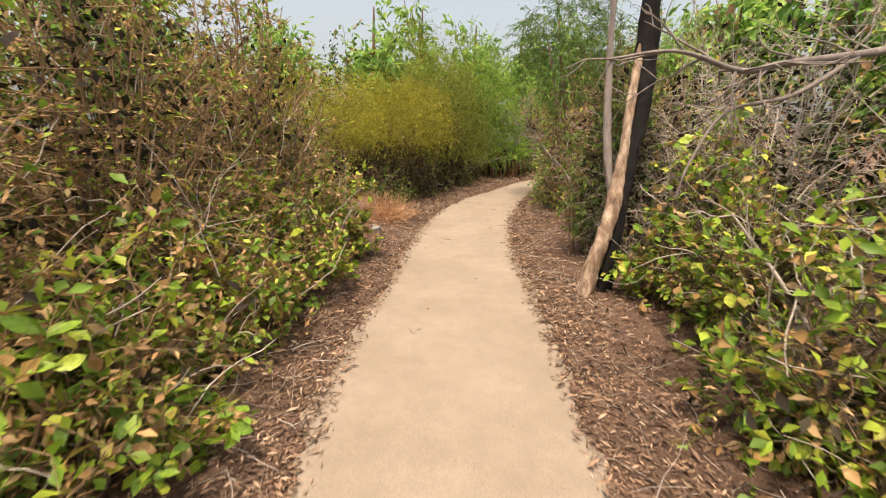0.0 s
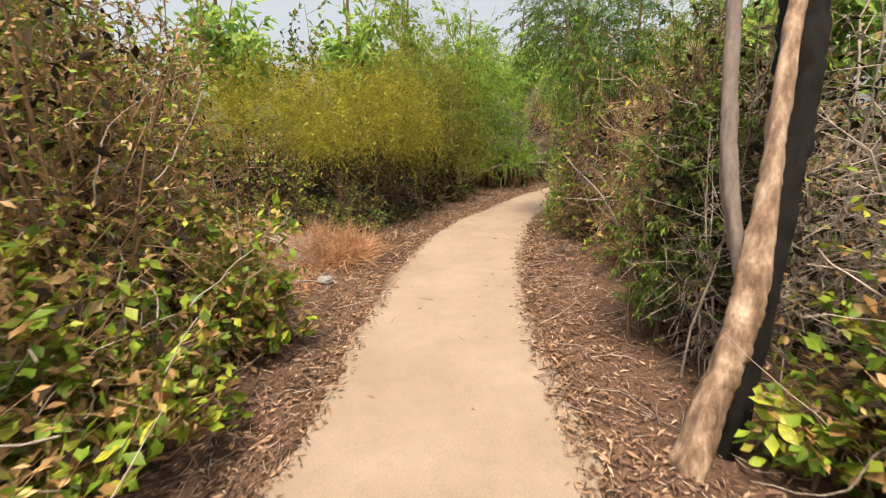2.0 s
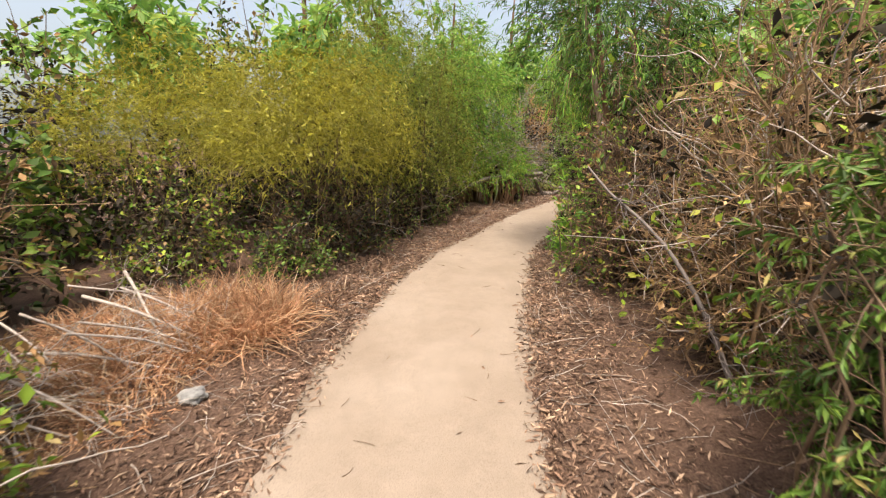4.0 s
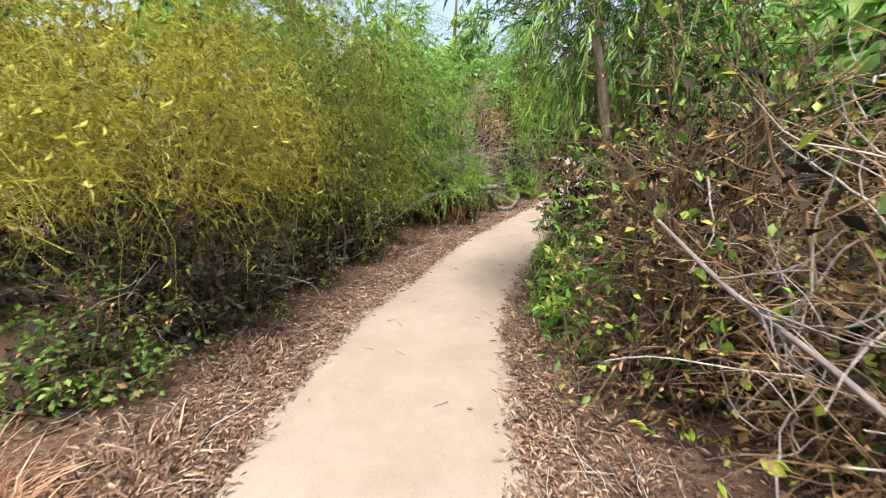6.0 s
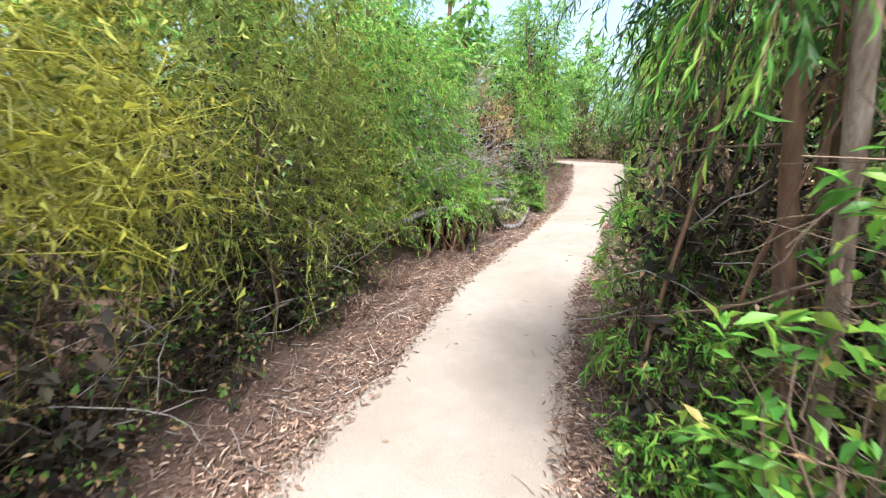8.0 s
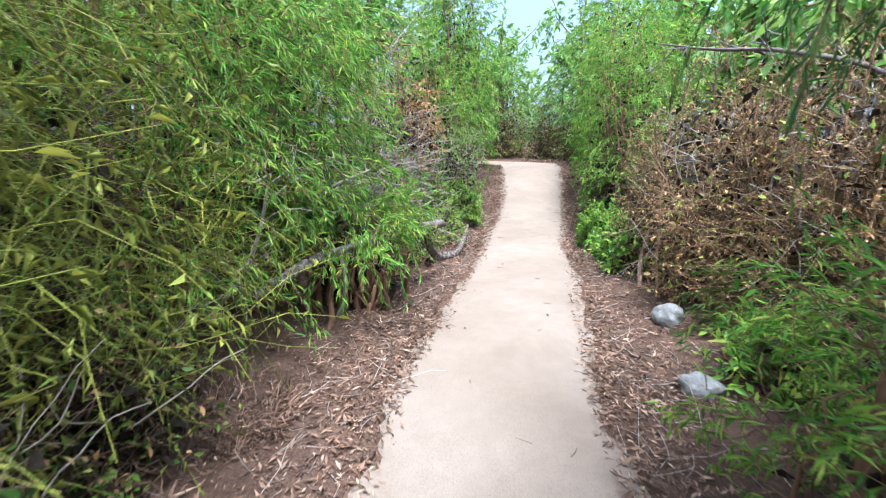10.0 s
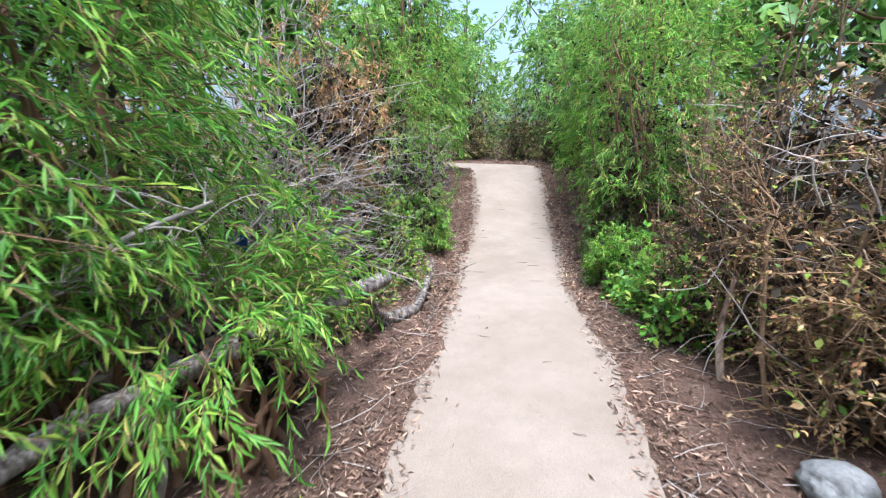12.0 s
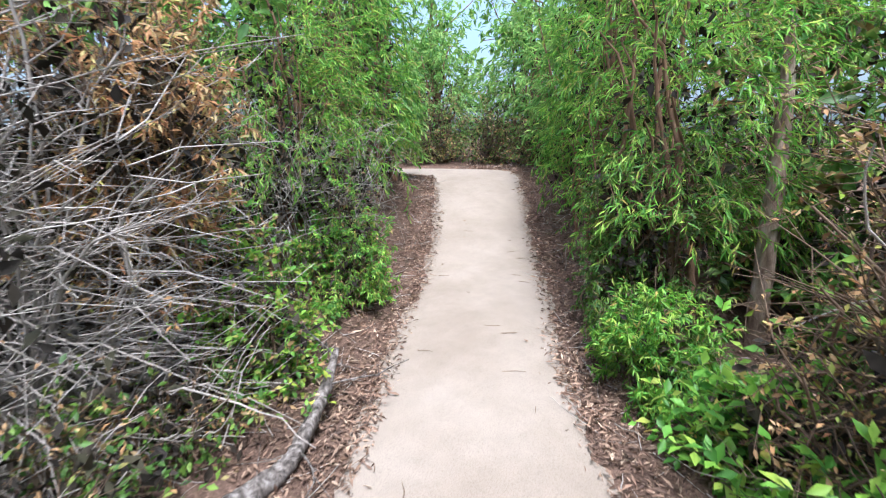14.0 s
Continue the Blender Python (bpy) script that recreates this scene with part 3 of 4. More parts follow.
def limb(name, label, pts, radii, mat, category="branch", twigs=0, seed=0, parent=None, sides=9, twig_mat=None, twig_len=(0.15, 0.5)):
    """A crooked trunk, log or branch through the points, with knots, and its side twigs."""
    rng = np.random.default_rng(seed)
    thick = max(radii) > 0.03
    sides = 22 if thick else sides
    rows = spline(np.column_stack([np.array(pts, float), np.array(radii, float)]), 18 if thick else 10)
    p, r = rows[:, :3], rows[:, 3]
    n = len(p)
    base = p[0].copy()
    p = p - base + rng.normal(size=p.shape) * r[:, None] * 0.03
    r = r * (1 + 0.05 * np.sin(np.arange(n) * 0.13 + rng.uniform(0, 6)) + 0.02 * np.sin(np.arange(n) * 0.5 + rng.uniform(0, 6)))
    v, q = tube_arrays(p[None], r[None], sides)
    ang = np.tile(np.arange(sides), n)
    v = v + (v - np.repeat(p, sides, 0)) * (0.10 * np.sin(ang * 2 * np.pi / sides * 3 + np.repeat(np.arange(n), sides) * 0.12))[:, None]
    if thick:      # furrowed, knotty bark
        axis = np.repeat(p, sides, 0)
        for j in range(len(v)):
            spot = Vector(v[j] * 9)
            spot.z *= 0.35
            f = 0.13 * noise.noise(spot + Vector((seed, 0, 0))) + 0.24 * noise.noise(Vector((v[j][0] * 34, v[j][1] * 34, v[j][2] * 7)))
            v[j] = v[j] + (v[j] - axis[j]) * f
    # rounded broken ends
    c0, c1 = len(v), len(v) + 1
    v = np.concatenate([v, [p[0] - unit(p[1] - p[0]) * r[0] * 0.4], [p[-1] + unit(p[-1] - p[-2]) * r[-1] * 0.6]])
    tri = np.concatenate([q[:, [0, 1, 2]], q[:, [0, 2, 3]],
                          [[c0, (i + 1) % sides, i] for i in range(sides)],
                          [[c1, (n - 1) * sides + i, (n - 1) * sides + (i + 1) % sides] for i in range(sides)]])
    me = np_mesh(name, v, tri, mat)
    if parent is None:
        ob = tagged(new(name, me), label, category)
        ob.location = base
    else:
        ob = part(name, me, parent, label)
        ob.location = Vector(base) - parent.location
    if twigs:
        src = np.repeat(p[None], twigs, 0)
        p0, d0 = along(src, rng.uniform(0.15, 1, (twigs, 1)))
        tw = wander(rng, p0[:, 0], d0[:, 0] * 0.7 + rng.normal(size=(twigs, 3)) * 0.6, rng.uniform(*twig_len, twigs), 6, 0.22, 0.0)
        t2, e2 = along(np.repeat(tw, 4, 0), rng.uniform(0.2, 0.95, (twigs * 4, 1)))
        tw2 = wander(rng, t2[:, 0], e2[:, 0] + rng.normal(size=(twigs * 4, 3)) * 0.6, rng.uniform(0.05, 0.25, twigs * 4), 4, 0.22, 0.0)
        tm = float(np.mean(r))
        for k in range(twigs):
            both = merge([tube_arrays(tw[k:k + 1], np.linspace(1, 0.35, 6)[None] * min(tm * 0.45, 0.007), 4),
                          tube_arrays(tw2[k * 4:k * 4 + 4], np.linspace(1, 0.4, 4)[None] * min(tm * 0.25, 0.0035) * np.ones((4, 1)), 3)])
            part("twig", np_mesh("twig", *both, twig_mat or mat), ob)
    return ob


def rock(label, x, y, size, seed, squash=0.7, sink=0.3):
    rng = np.random.default_rng(seed)
    bm = bmesh.new()
    bmesh.ops.create_icosphere(bm, subdivisions=4, radius=1)
    off = Vector(rng.uniform(-50, 50, 3))
    for v in bm.verts:
        n1, n2 = noise.noise(v.co * 1.3 + off), noise.noise(v.co * 4 + off)
        v.co *= 1 + 0.32 * n1 + 0.09 * n2
        cut = max(0.0, v.co.dot(Vector((0.5, 0.3, 0.8)).normalized()) - 0.72)
        v.co -= Vector((0.5, 0.3, 0.8)).normalized() * cut * 0.7
        v.co = Vector((v.co.x * size, v.co.y * size * 0.8, v.co.z * size * squash))
    me = bpy.data.meshes.new("rock")
    bm.to_mesh(me)
    bm.free()
    me.materials.append(M_ROCK)
    for f in me.polygons:
        f.use_smooth = True
    ob = tagged(new("rock", me), label, "rock", "stones beside the path")
    ob.location, ob.rotation_euler = (x, y, base_z(x, y) + size * squash * (1 - 2 * sink) * 0.8), (0, 0, rng.uniform(0, 6))
    return ob


def dry_grass(label, x, y, r, h, seed, count, mat=None, lie=0.5, category="dry grass", width=0.006):
    """A tuft of bent dry blades."""
    rng = np.random.default_rng(seed)
    a, q = rng.uniform(0, 6.28, count), r * np.sqrt(rng.uniform(0, 1, count))
    start = np.column_stack([np.cos(a) * q, np.sin(a) * q, np.full(count, 0.0)])
    d = np.column_stack([np.cos(a), np.sin(a), np.full(count, 1.2)]) * np.array([lie, lie, 1]) + rng.normal(size=(count, 3)) * 0.5
    d[:, 2] = np.abs(d[:, 2]) + 0.1
    bl = wander(rng, start, d, rng.uniform(0.5, 1.4, count) * h, 6, 0.28, 0.2)
    bl[:, :, 2] = np.maximum(bl[:, :, 2], 0.004)
    ok = keep_out(bl[:, -1, :2] + np.array([x, y]), -0.03)
    bl = bl[ok]
    t = unit(np.gradient(bl, axis=1))
    side = unit(np.cross(t, rng.normal(size=(len(bl), 1, 3)))) * (width * np.array([0.7, 1, 1, 0.8, 0.5, 0.1]))[None, :, None]
    v = np.stack([bl - side, bl + side], 2).reshape(-1, 3)
    i = np.arange(len(bl))[:, None] * 12 + np.arange(5)[None] * 2
    f = np.stack([i, i + 1, i + 3, i + 2], -1).reshape(-1, 4)
    ob = new("dry_grass", np_mesh("dry_grass", v, f, mat or M_GRASS))
    ob.location = (x, y, base_z(x, y) - 0.01)
    return tagged(ob, label, category, kind="stuff")


G_L, G_R, G_B = "shrubs along the path", "shrubs along the path", "trees beyond the bushes"
BROAD = ("broad", M_BROAD, 5, 0.055, 0.034)
# ---- west side, first stretch: low leafy shrubs before tall brown brush
for i, (x, y, r, h) in enumerate([(-1.6, 0.55, 0.72, 1.0), (-1.62, 1.55, 0.78, 1.0), (-1.55, 2.6, 0.78, 1.1), (-1.42, 3.6, 0.72, 1.05), (-1.4, 4.55, 0.62, 0.95)]):
    shrub("leafy_shrub", "low shrub with green, yellow and dry brown leaves beside the path", x, y, r, r * 0.95, h, 100 + i, [("broad", M_BROAD, 6, 0.072, 0.044), ("scrap", M_DRY, 5, 0.055, 0.026)],
          stems=64, twigs=13, radius=0.008, low=0.0, group=G_L, pick=55, second=1, clump=0.4, margin=0.2, dead=34, fill=0.35, wood=M_STRAW)
for i, (x, y, r, h) in enumerate([(-2.45, 0.2, 1.0, 3.3), (-2.4, 1.5, 1.05, 3.5), (-2.3, 2.9, 1.1, 3.6), (-2.05, 4.2, 0.95, 3.3), (-2.05, 5.2, 0.72, 2.8)]):
    shrub("brown_brush", "tall tangled brush of bare brown twigs with few green leaves", x, y, r, r, h, 120 + i,
          [("scrap", M_DRY, 8, 0.05, 0.02), ("broad", M_BROAD, 4, 0.05, 0.03)], stems=84, twigs=14, twig_len=(0.2, 0.6), radius=0.012, second=1, group=G_L, low=0.03, clump=0.6, dead=44, fill=0.6, wood=M_STRAW)
for i, (x, y, r, h) in enumerate([(-3.7, 0.0, 1.2, 3.2), (-3.6, 2.2, 1.3, 3.5), (-3.4, 4.6, 1.3, 3.9), (-3.4, 6.9, 1.2, 3.5), (-4.4, 9.2, 1.3, 3.6), (-2.4, 10.9, 1.3, 3.7), (-1.3, 12.4, 1.2, 2.4), (-0.2, 13.8, 1.2, 2.4), (1.0, 15.2, 1.2, 2.4), (1.9, 16.8, 1.2, 2.6), (3.4, 17.6, 1.1, 2.4)]):
    shrub("back_brush", "dense olive and brown brush behind the first bushes", x, y, r, r, h, 520 + i,
          [("scrap", M_FEATHER, 10, 0.11, 0.06), ("scrap", M_DRY, 5, 0.095, 0.05)], stems=36, twigs=9, twig_len=(0.2, 0.6), radius=0.014, group="brush behind the bushes", low=0.0, joined=True, fill=1.5)
# ---- east side, first stretch
for i, (x, y, r, h) in enumerate([(1.72, 0.5, 0.62, 1.1), (1.7, 1.6, 0.62, 1.15), (2.0, 2.6, 0.45, 1.35), (1.98, 3.3, 0.45, 1.7)]):
    shrub("leafy_shrub", "shrub with fresh green and yellowing leaves among grey dead twigs", x, y, r, r, h, 140 + i, [("broad", M_BROAD, 6, 0.07, 0.042), ("scrap", M_DRY, 2, 0.05, 0.022)], stems=54, twigs=12, radius=0.009, low=0.0, group=G_R, pick=55, second=1, margin=0.25, dead=28, fill=0.5)
for i, (x, y, r, h) in enumerate([(2.7, 0.5, 0.95, 2.6), (2.85, 1.9, 0.95, 2.8), (2.75, 3.6, 0.9, 2.8), (2.6, 4.7, 0.75, 2.6)]):
    shrub("grey_brush", "tall thicket of grey dead twigs with sparse leaves", x, y, r, r, h, 150 + i,
          [("broad", M_BROAD, 1, 0.05, 0.03), ("scrap", M_DRY, 2, 0.045, 0.018)], wood=M_GREY, stems=76, twigs=12, twig_len=(0.2, 0.6), radius=0.011, second=2, group=G_R, low=0.0)
for i, (x, y, r, h) in enumerate([(4.0, 0.6, 1.2, 2.9), (4.1, 2.8, 1.3, 3.2), (4.0, 5.2, 1.3, 3.2), (4.0, 7.4, 1.2, 3.0), (4.6, 9.3, 1.2, 2.7), (6.2, 10.6, 1.1, 2.6), (7.0, 13.1, 1.0, 2.7), (7.7, 14.2, 1.0, 2.6), (8.9, 15.9, 1.0, 2.6)]):
    shrub("back_brush", "dense olive and brown brush behind the first bushes", x, y, r, r, h, 540 + i,
          [("scrap", M_FEATHER, 10, 0.11, 0.06), ("scrap", M_DRY, 5, 0.095, 0.05)], stems=36, twigs=9, twig_len=(0.2, 0.6), radius=0.014, group="brush behind the bushes", low=0.0, joined=True, fill=1.5)
shrub("feathery_shrub", "dense dark green shrub with small leaves behind a leaning trunk", 1.82, 4.68, 0.52, 0.4, 2.5, 160, [("narrow", M_FEATHER, 26, 0.046, 0.011)], stems=84, twigs=14, radius=0.009, low=0.25, group=G_R, second=1, margin=0.38)
shrub("bare_bush", "bare pale twigs of a leafless bush", 1.9, 4.35, 0.45, 0.4, 2.1, 161, [("scrap", M_DRY, 1, 0.035, 0.014), ("broad", M_FEATHER, 1, 0.04, 0.02)], wood=M_GREY, stems=30, twigs=10, radius=0.008, group=G_R, second=3)
for i, (x, y, r, h) in enumerate([(2.55, 6.6, 0.85, 2.5), (2.32, 7.55, 0.75, 2.3), (3.3, 6.2, 0.9, 2.7), (2.3, 5.85, 0.6, 2.3)]):
    shrub("mixed_brush", "tangled brush of brown and grey twigs with scattered green leaves", x, y, r, r, h, 165 + i,
          [("broad", M_BROAD, 1, 0.058, 0.036), ("scrap", M_DRY, 4, 0.042, 0.016)], wood=M_TWIG if i == 1 else M_STRAW, stems=88, twigs=13, twig_len=(0.2, 0.6), radius=0.012, second=2, group=G_R, pick=80, low=0.0, dead=26 if i == 1 else 90, fill=0.9 if i == 1 else 0.6)
shrub("small_leaf_shrub", "dark green small-leaved shrub at the path's edge", 2.12, 8.85, 0.42, 0.5, 0.9, 170, [("narrow", M_WILLOW, 16, 0.045, 0.012)], stems=44, twigs=12, radius=0.006, group=G_R, low=0.0)

limb("leaning_branch", "long pale grey dead branch leaning out of tangled brush", [(1.52, 6.85, 1.22), (1.6, 6.6, 1.05), (1.71, 6.33, 0.9), (1.78, 6.05, 0.72), (1.86, 5.8, 0.42), (1.95, 5.6, 0.02)], [0.005, 0.008, 0.010, 0.012, 0.013, 0.014], M_GREY_DARK, twigs=18, seed=180, twig_len=(0.15, 0.5))

# ---- trees at the east edge
tree = thing("leaning_tree", (1.22, 3.55, base_z(1.22, 3.55)), "leaning tree with pale peeling bark and a forked trunk", "tree")
limb("trunk", "", [(1.20, 3.52, -0.08), (1.33, 3.6, 0.36), (1.47, 3.69, 0.72), (1.57, 3.82, 1.2), (1.62, 3.92, 1.6), (1.74, 4.08, 2.15), (1.92, 4.3, 2.9), (2.1, 4.4, 3.7)], [0.085, 0.064, 0.058, 0.047, 0.036, 0.03, 0.024, 0.014], M_BARK, parent=tree, seed=3, sides=12)
limb("branch", "", [(1.50, 3.78, 0.8), (1.47, 3.95, 1.25), (1.48, 4.1, 1.9), (1.5, 4.2, 2.6), (1.55, 4.3, 3.4)], [0.036, 0.034, 0.03, 0.026, 0.015], M_GREY_DARK, parent=tree, seed=4)
limb("burnt_trunk", "charred black trunk", [(1.42, 3.62, -0.08), (1.50, 3.68, 0.45), (1.62, 3.8, 1.1), (1.74, 3.98, 1.6), (1.79, 4.12, 2.2), (1.83, 4.2, 3.2)], [0.066, 0.058, 0.062, 0.08, 0.086, 0.07], M_CHAR, parent=tree, seed=8, sides=12)
dead = limb("dead_branch", "long grey forked dead branch reaching over the path's edge", [(2.05, 1.95, 1.77), (1.7, 1.86, 1.715), (1.36, 1.85, 1.675), (1.19, 1.845, 1.65), (0.94, 1.87, 1.725), (0.66, 1.86, 1.695)], [0.02, 0.017, 0.014, 0.011, 0.008, 0.004], M_GREY_DARK, twigs=16, seed=11)
limb("fork", "", [(1.65, 1.85, 1.70), (1.4, 1.82, 1.555), (1.15, 1.83, 1.49), (0.99, 1.76, 1.29), (0.94, 1.73, 1.15)], [0.009, 0.008, 0.007, 0.005, 0.002], M_GREY_DARK, parent=dead, seed=12)
limb("fallen_branch", "bleached bare branch lying through the brush", [(2.0, 1.25, 0.05), (1.8, 1.7, 0.35), (1.62, 2.0, 0.75), (1.5, 2.2, 1.0)], [0.016, 0.013, 0.01, 0.005], M_GREY, twigs=14, seed=14)

for i, (x, y, r0, lean, mat) in enumerate([(2.55, 8.55, 0.03, (-0.7, -0.2), M_BARK), (2.68, 8.82, 0.038, (-0.5, 0.05), M_BARK_RED), (3.2, 9.3, 0.04, (0.1, 0.0), M_BARK_RED), (2.95, 9.0, 0.022, (-0.2, 0.1), M_BARK_RED), (3.05, 10.1, 0.035, (-0.1, -0.1), M_BARK_RED)]):
    z = base_z(x, y)
    t = thing("slender_tree", (x, y, z), "slender tree with a straight red-brown trunk and hanging narrow leaves", "tree", "slender trees beside the path")
    top = 3.0 + 0.3 * (i % 3)
    limb("trunk", "", [(x, y, z - 0.08), (x + lean[0] * 0.3, y + lean[1] * 0.3, z + 1.0), (x + lean[0] * 0.7, y + lean[1] * 0.6, z + 2.2), (x + lean[0], y + lean[1], z + top)], [r0 * 1.2, r0, r0 * 0.8, r0 * 0.35], mat, parent=t, seed=30 + i, twigs=16, twig_mat=M_TWIG, twig_len=(0.2, 0.6))
    rng = np.random.default_rng(60 + i)
    g = targets(rng, (60, 60, 120, 40, 150)[i], 0.7, 0.7, 2.0, 0.0, 0.5) + np.array([lean[0], lean[1], 1.9])
    d = unit(g - np.array([0, 0, 2.4])) + rng.normal(size=g.shape) * 0.4
    th = wander(rng, g, d, rng.uniform(0.35, 0.8, len(g)), 6, 0.1, 0.28)
    th = th[keep_out(th[:, -1, :2] + np.array([x, y]), 0.0) | ((th[:, -1, 2] > 2.0) & (i == 4))]
    part("twig_tangle", np_mesh("twig_tangle", *tube_arrays(th[:, [0, 2, 5]], np.array([[1, 0.8, 0.4]]) * 0.003 * np.ones((len(th), 1)), 3), M_BARK_RED), t, kind="stuff")
    p, dd = along(th, np.tile(np.linspace(0.1, 1, 22), (len(th), 1)))
    p, dd = p.reshape(-1, 3), dd.reshape(-1, 3)
    s = rng.uniform(0.6, 1.3, len(p))
    part("crown", np_mesh("crown", *leaf_arrays(rng, p, dd + rng.normal(size=p.shape) * 0.45 + np.array([0, 0, -0.4]), s * 0.075, s * 0.0095, "narrow", 0.2), M_DARK if i == 4 else M_WILLOW), t, kind="stuff")
willow("low_willow", "low green willow shoots at the path's edge", 2.75, 9.95, 0.5, 0.7, 0.95, 71, 320, M_WILLOW, length=(0.2, 0.5), per=18, group=G_R, trunk=0.01)
willow("low_willow", "low green willow shoots at the path's edge", 3.85, 10.35, 0.42, 0.42, 0.7, 72, 200, M_WILLOW, length=(0.2, 0.5), per=18, group=G_R, trunk=0.01)
willow("dark_willow", "dark green leafy tree hanging over the path's side", 2.4, 9.0, 0.88, 0.9, 4.0, 73, 1050, M_DARK, length=(0.3, 0.7), per=22, group=G_R, low=0.46, over=2.3, leaf=(0.085, 0.014), inner=4, trunk=0.016, fill=0)
shrub("leafy_sapling", "fresh green broad-leaved sapling beside the path", 2.02, 8.12, 0.34, 0.34, 1.9, 74, [("broad", M_WILLOW, 7, 0.085, 0.032)], stems=30, twigs=9, radius=0.006, group=G_R, fill=0)
for i, (x, y, r, h) in enumerate([(3.0, 8.5, 0.6, 2.9), (3.2, 9.5, 0.7, 3.0), (2.5, 9.35, 0.5, 2.4)]):
    shrub("bare_thicket", "dense brown thicket of bare upright twigs behind slender trunks", x, y, r, r, h, 190 + i, [("scrap", M_DRY, 2, 0.045, 0.02), ("scrap", M_FEATHER, 2, 0.05, 0.02)], stems=46, twigs=10, twig_len=(0.2, 0.6), radius=0.011, second=1, group=G_R, low=0.0, arch=0.5, fill=1.2, joined=True, dead=14)

# ---- west side: clearing with dry grass, rock and sticks
dry_grass("clump of orange dry grass at the edge of the brush", -1.1, 6.8, 0.4, 0.42, 200, 2600, lie=0.4, width=0.0035)
dry_grass("clump of orange dry grass in the clearing", -1.5, 6.3, 0.45, 0.24, 201, 2000, lie=0.8, width=0.0035)
dry_grass("low mat of dry tan grass by the path", -0.62, 7.45, 0.3, 0.14, 202, 700, M_LITTER, 0.8)
dry_grass("low mat of dry tan grass by the path", -0.35, 8.5, 0.3, 0.12, 203, 600, M_LITTER, 0.9)
dry_grass("low mat of dry orange grass by the path", 1.05, 11.75, 0.33, 0.12, 204, 800, M_LITTER, 0.95, width=0.004)
dry_grass("low mat of dry tan grass by the path", 0.72, 11.0, 0.25, 0.10, 205, 500, M_LITTER, 0.9)
dry_grass("matted dry grass in the clearing", -2.0, 6.9, 0.5, 0.2, 206, 1300, M_GRASS, 0.9, width=0.004)
dry_grass("matted pale dry grass in the clearing", -1.75, 7.55, 0.5, 0.2, 207, 1200, M_LITTER, 0.9, width=0.004)
dry_grass("matted pale dry grass in the clearing", -2.4, 6.1, 0.5, 0.2, 208, 1000, M_LITTER, 0.9, width=0.004)
dry_grass("low mat of reddish dry grass in the clearing", -1.3, 5.75, 0.32, 0.12, 209, 900, M_GRASS, 0.95, width=0.0035)
dry_grass("low patch of reddish dry grass at the path's edge", 1.12, 6.75, 0.13, 0.08, 211, 260, M_GRASS, 0.95, width=0.003)
rock("small pale grey rock half sunk in litter", -0.93, 5.85, 0.075, 210, 0.55, 0.2)
for i, (a, b) in enumerate([((-2.0, 6.6, 0.42), (-0.95, 6.4, 0.06)), ((-2.1, 6.2, 0.2), (-1.15, 6.1, 0.12)), ((-1.9, 5.75, 0.1), (-1.2, 5.95, 0.08)), ((-1.9, 6.9, 0.5), (-1.3, 6.3, 0.1))]):
    a, b = np.array(a), np.array(b)
    limb("dead_stick", "bleached dead stick lying in dry grass", [a, a * 0.6 + b * 0.4 + (0, 0, 0.04), b], [0.012, 0.009, 0.005], M_GREY, "stick", twigs=7, seed=220 + i, twig_len=(0.1, 0.4))
rng_sticks = np.random.default_rng(225)
for i in range(12):
    a = np.array([rng_sticks.uniform(-2.5, -1.6), rng_sticks.uniform(5.5, 6.9), rng_sticks.uniform(0.1, 0.5)])
    b = np.array([a[0] + rng_sticks.uniform(0.5, 1.0), a[1] + rng_sticks.uniform(-0.5, 0.3), 0.07])
    limb("dead_stick", "bleached dead stick lying in dry grass", [a, a * 0.5 + b * 0.5 + (0, 0, 0.05), b], [0.008, 0.006, 0.003], M_GREY, "stick", twigs=10, seed=280 + i, twig_len=(0.15, 0.5))
shrub("leafy_shrub", "green broad-leaved shrub before yellow overgrown brush", -2.2, 8.0, 0.7, 0.65, 1.25, 230, [BROAD], stems=50, twigs=10, radius=0.008, group=G_L)
shrub("leafy_shrub", "low dark green shrub under yellow overgrown brush", -1.15, 8.15, 0.5, 0.45, 0.7, 231, [("broad", M_FEATHER, 6, 0.045, 0.026), ("scrap", M_DRY, 1, 0.04, 0.018)], stems=44, twigs=10, radius=0.007, group=G_L, low=0.03)

# ---- west side: overgrown yellow bushes
thread_bush("yellow_bush", "bush smothered in yellow-green threadlike vines, dark below", -1.0, 9.1, 1.25, 1.15, 2.35, 240, 4800, M_THREAD, leafy=[("scrap", M_DRY, 600, 0.035, 0.016), ("broad", M_DARK, 600, 0.05, 0.027)], group="overgrown bushes")
thread_bush("yellow_bush", "bush smothered in yellow-green threadlike vines, dark below", -2.9, 9.3, 1.2, 1.1, 2.3, 241, 2800, M_THREAD, leafy=[("broad", M_FEATHER, 1600, 0.055, 0.03)], group="overgrown bushes")
thread_bush("olive_bush", "tall olive-green bush of fine hanging shoots, dark below", -0.15, 10.75, 1.0, 1.0, 3.6, 242, 3600, M_THREAD_DARK, leafy=[("broad", M_FEATHER, 1200, 0.05, 0.024)], group="overgrown bushes", length=(0.4, 1.0), low=0.2)
thread_bush("olive_bush", "tall olive-green bush of fine hanging shoots", 0.35, 11.75, 0.7, 0.7, 2.6, 243, 1900, M_THREAD_DARK, leafy=[("broad", M_FEATHER, 500, 0.04, 0.02)], group="overgrown bushes", length=(0.4, 1.0), low=0.15)

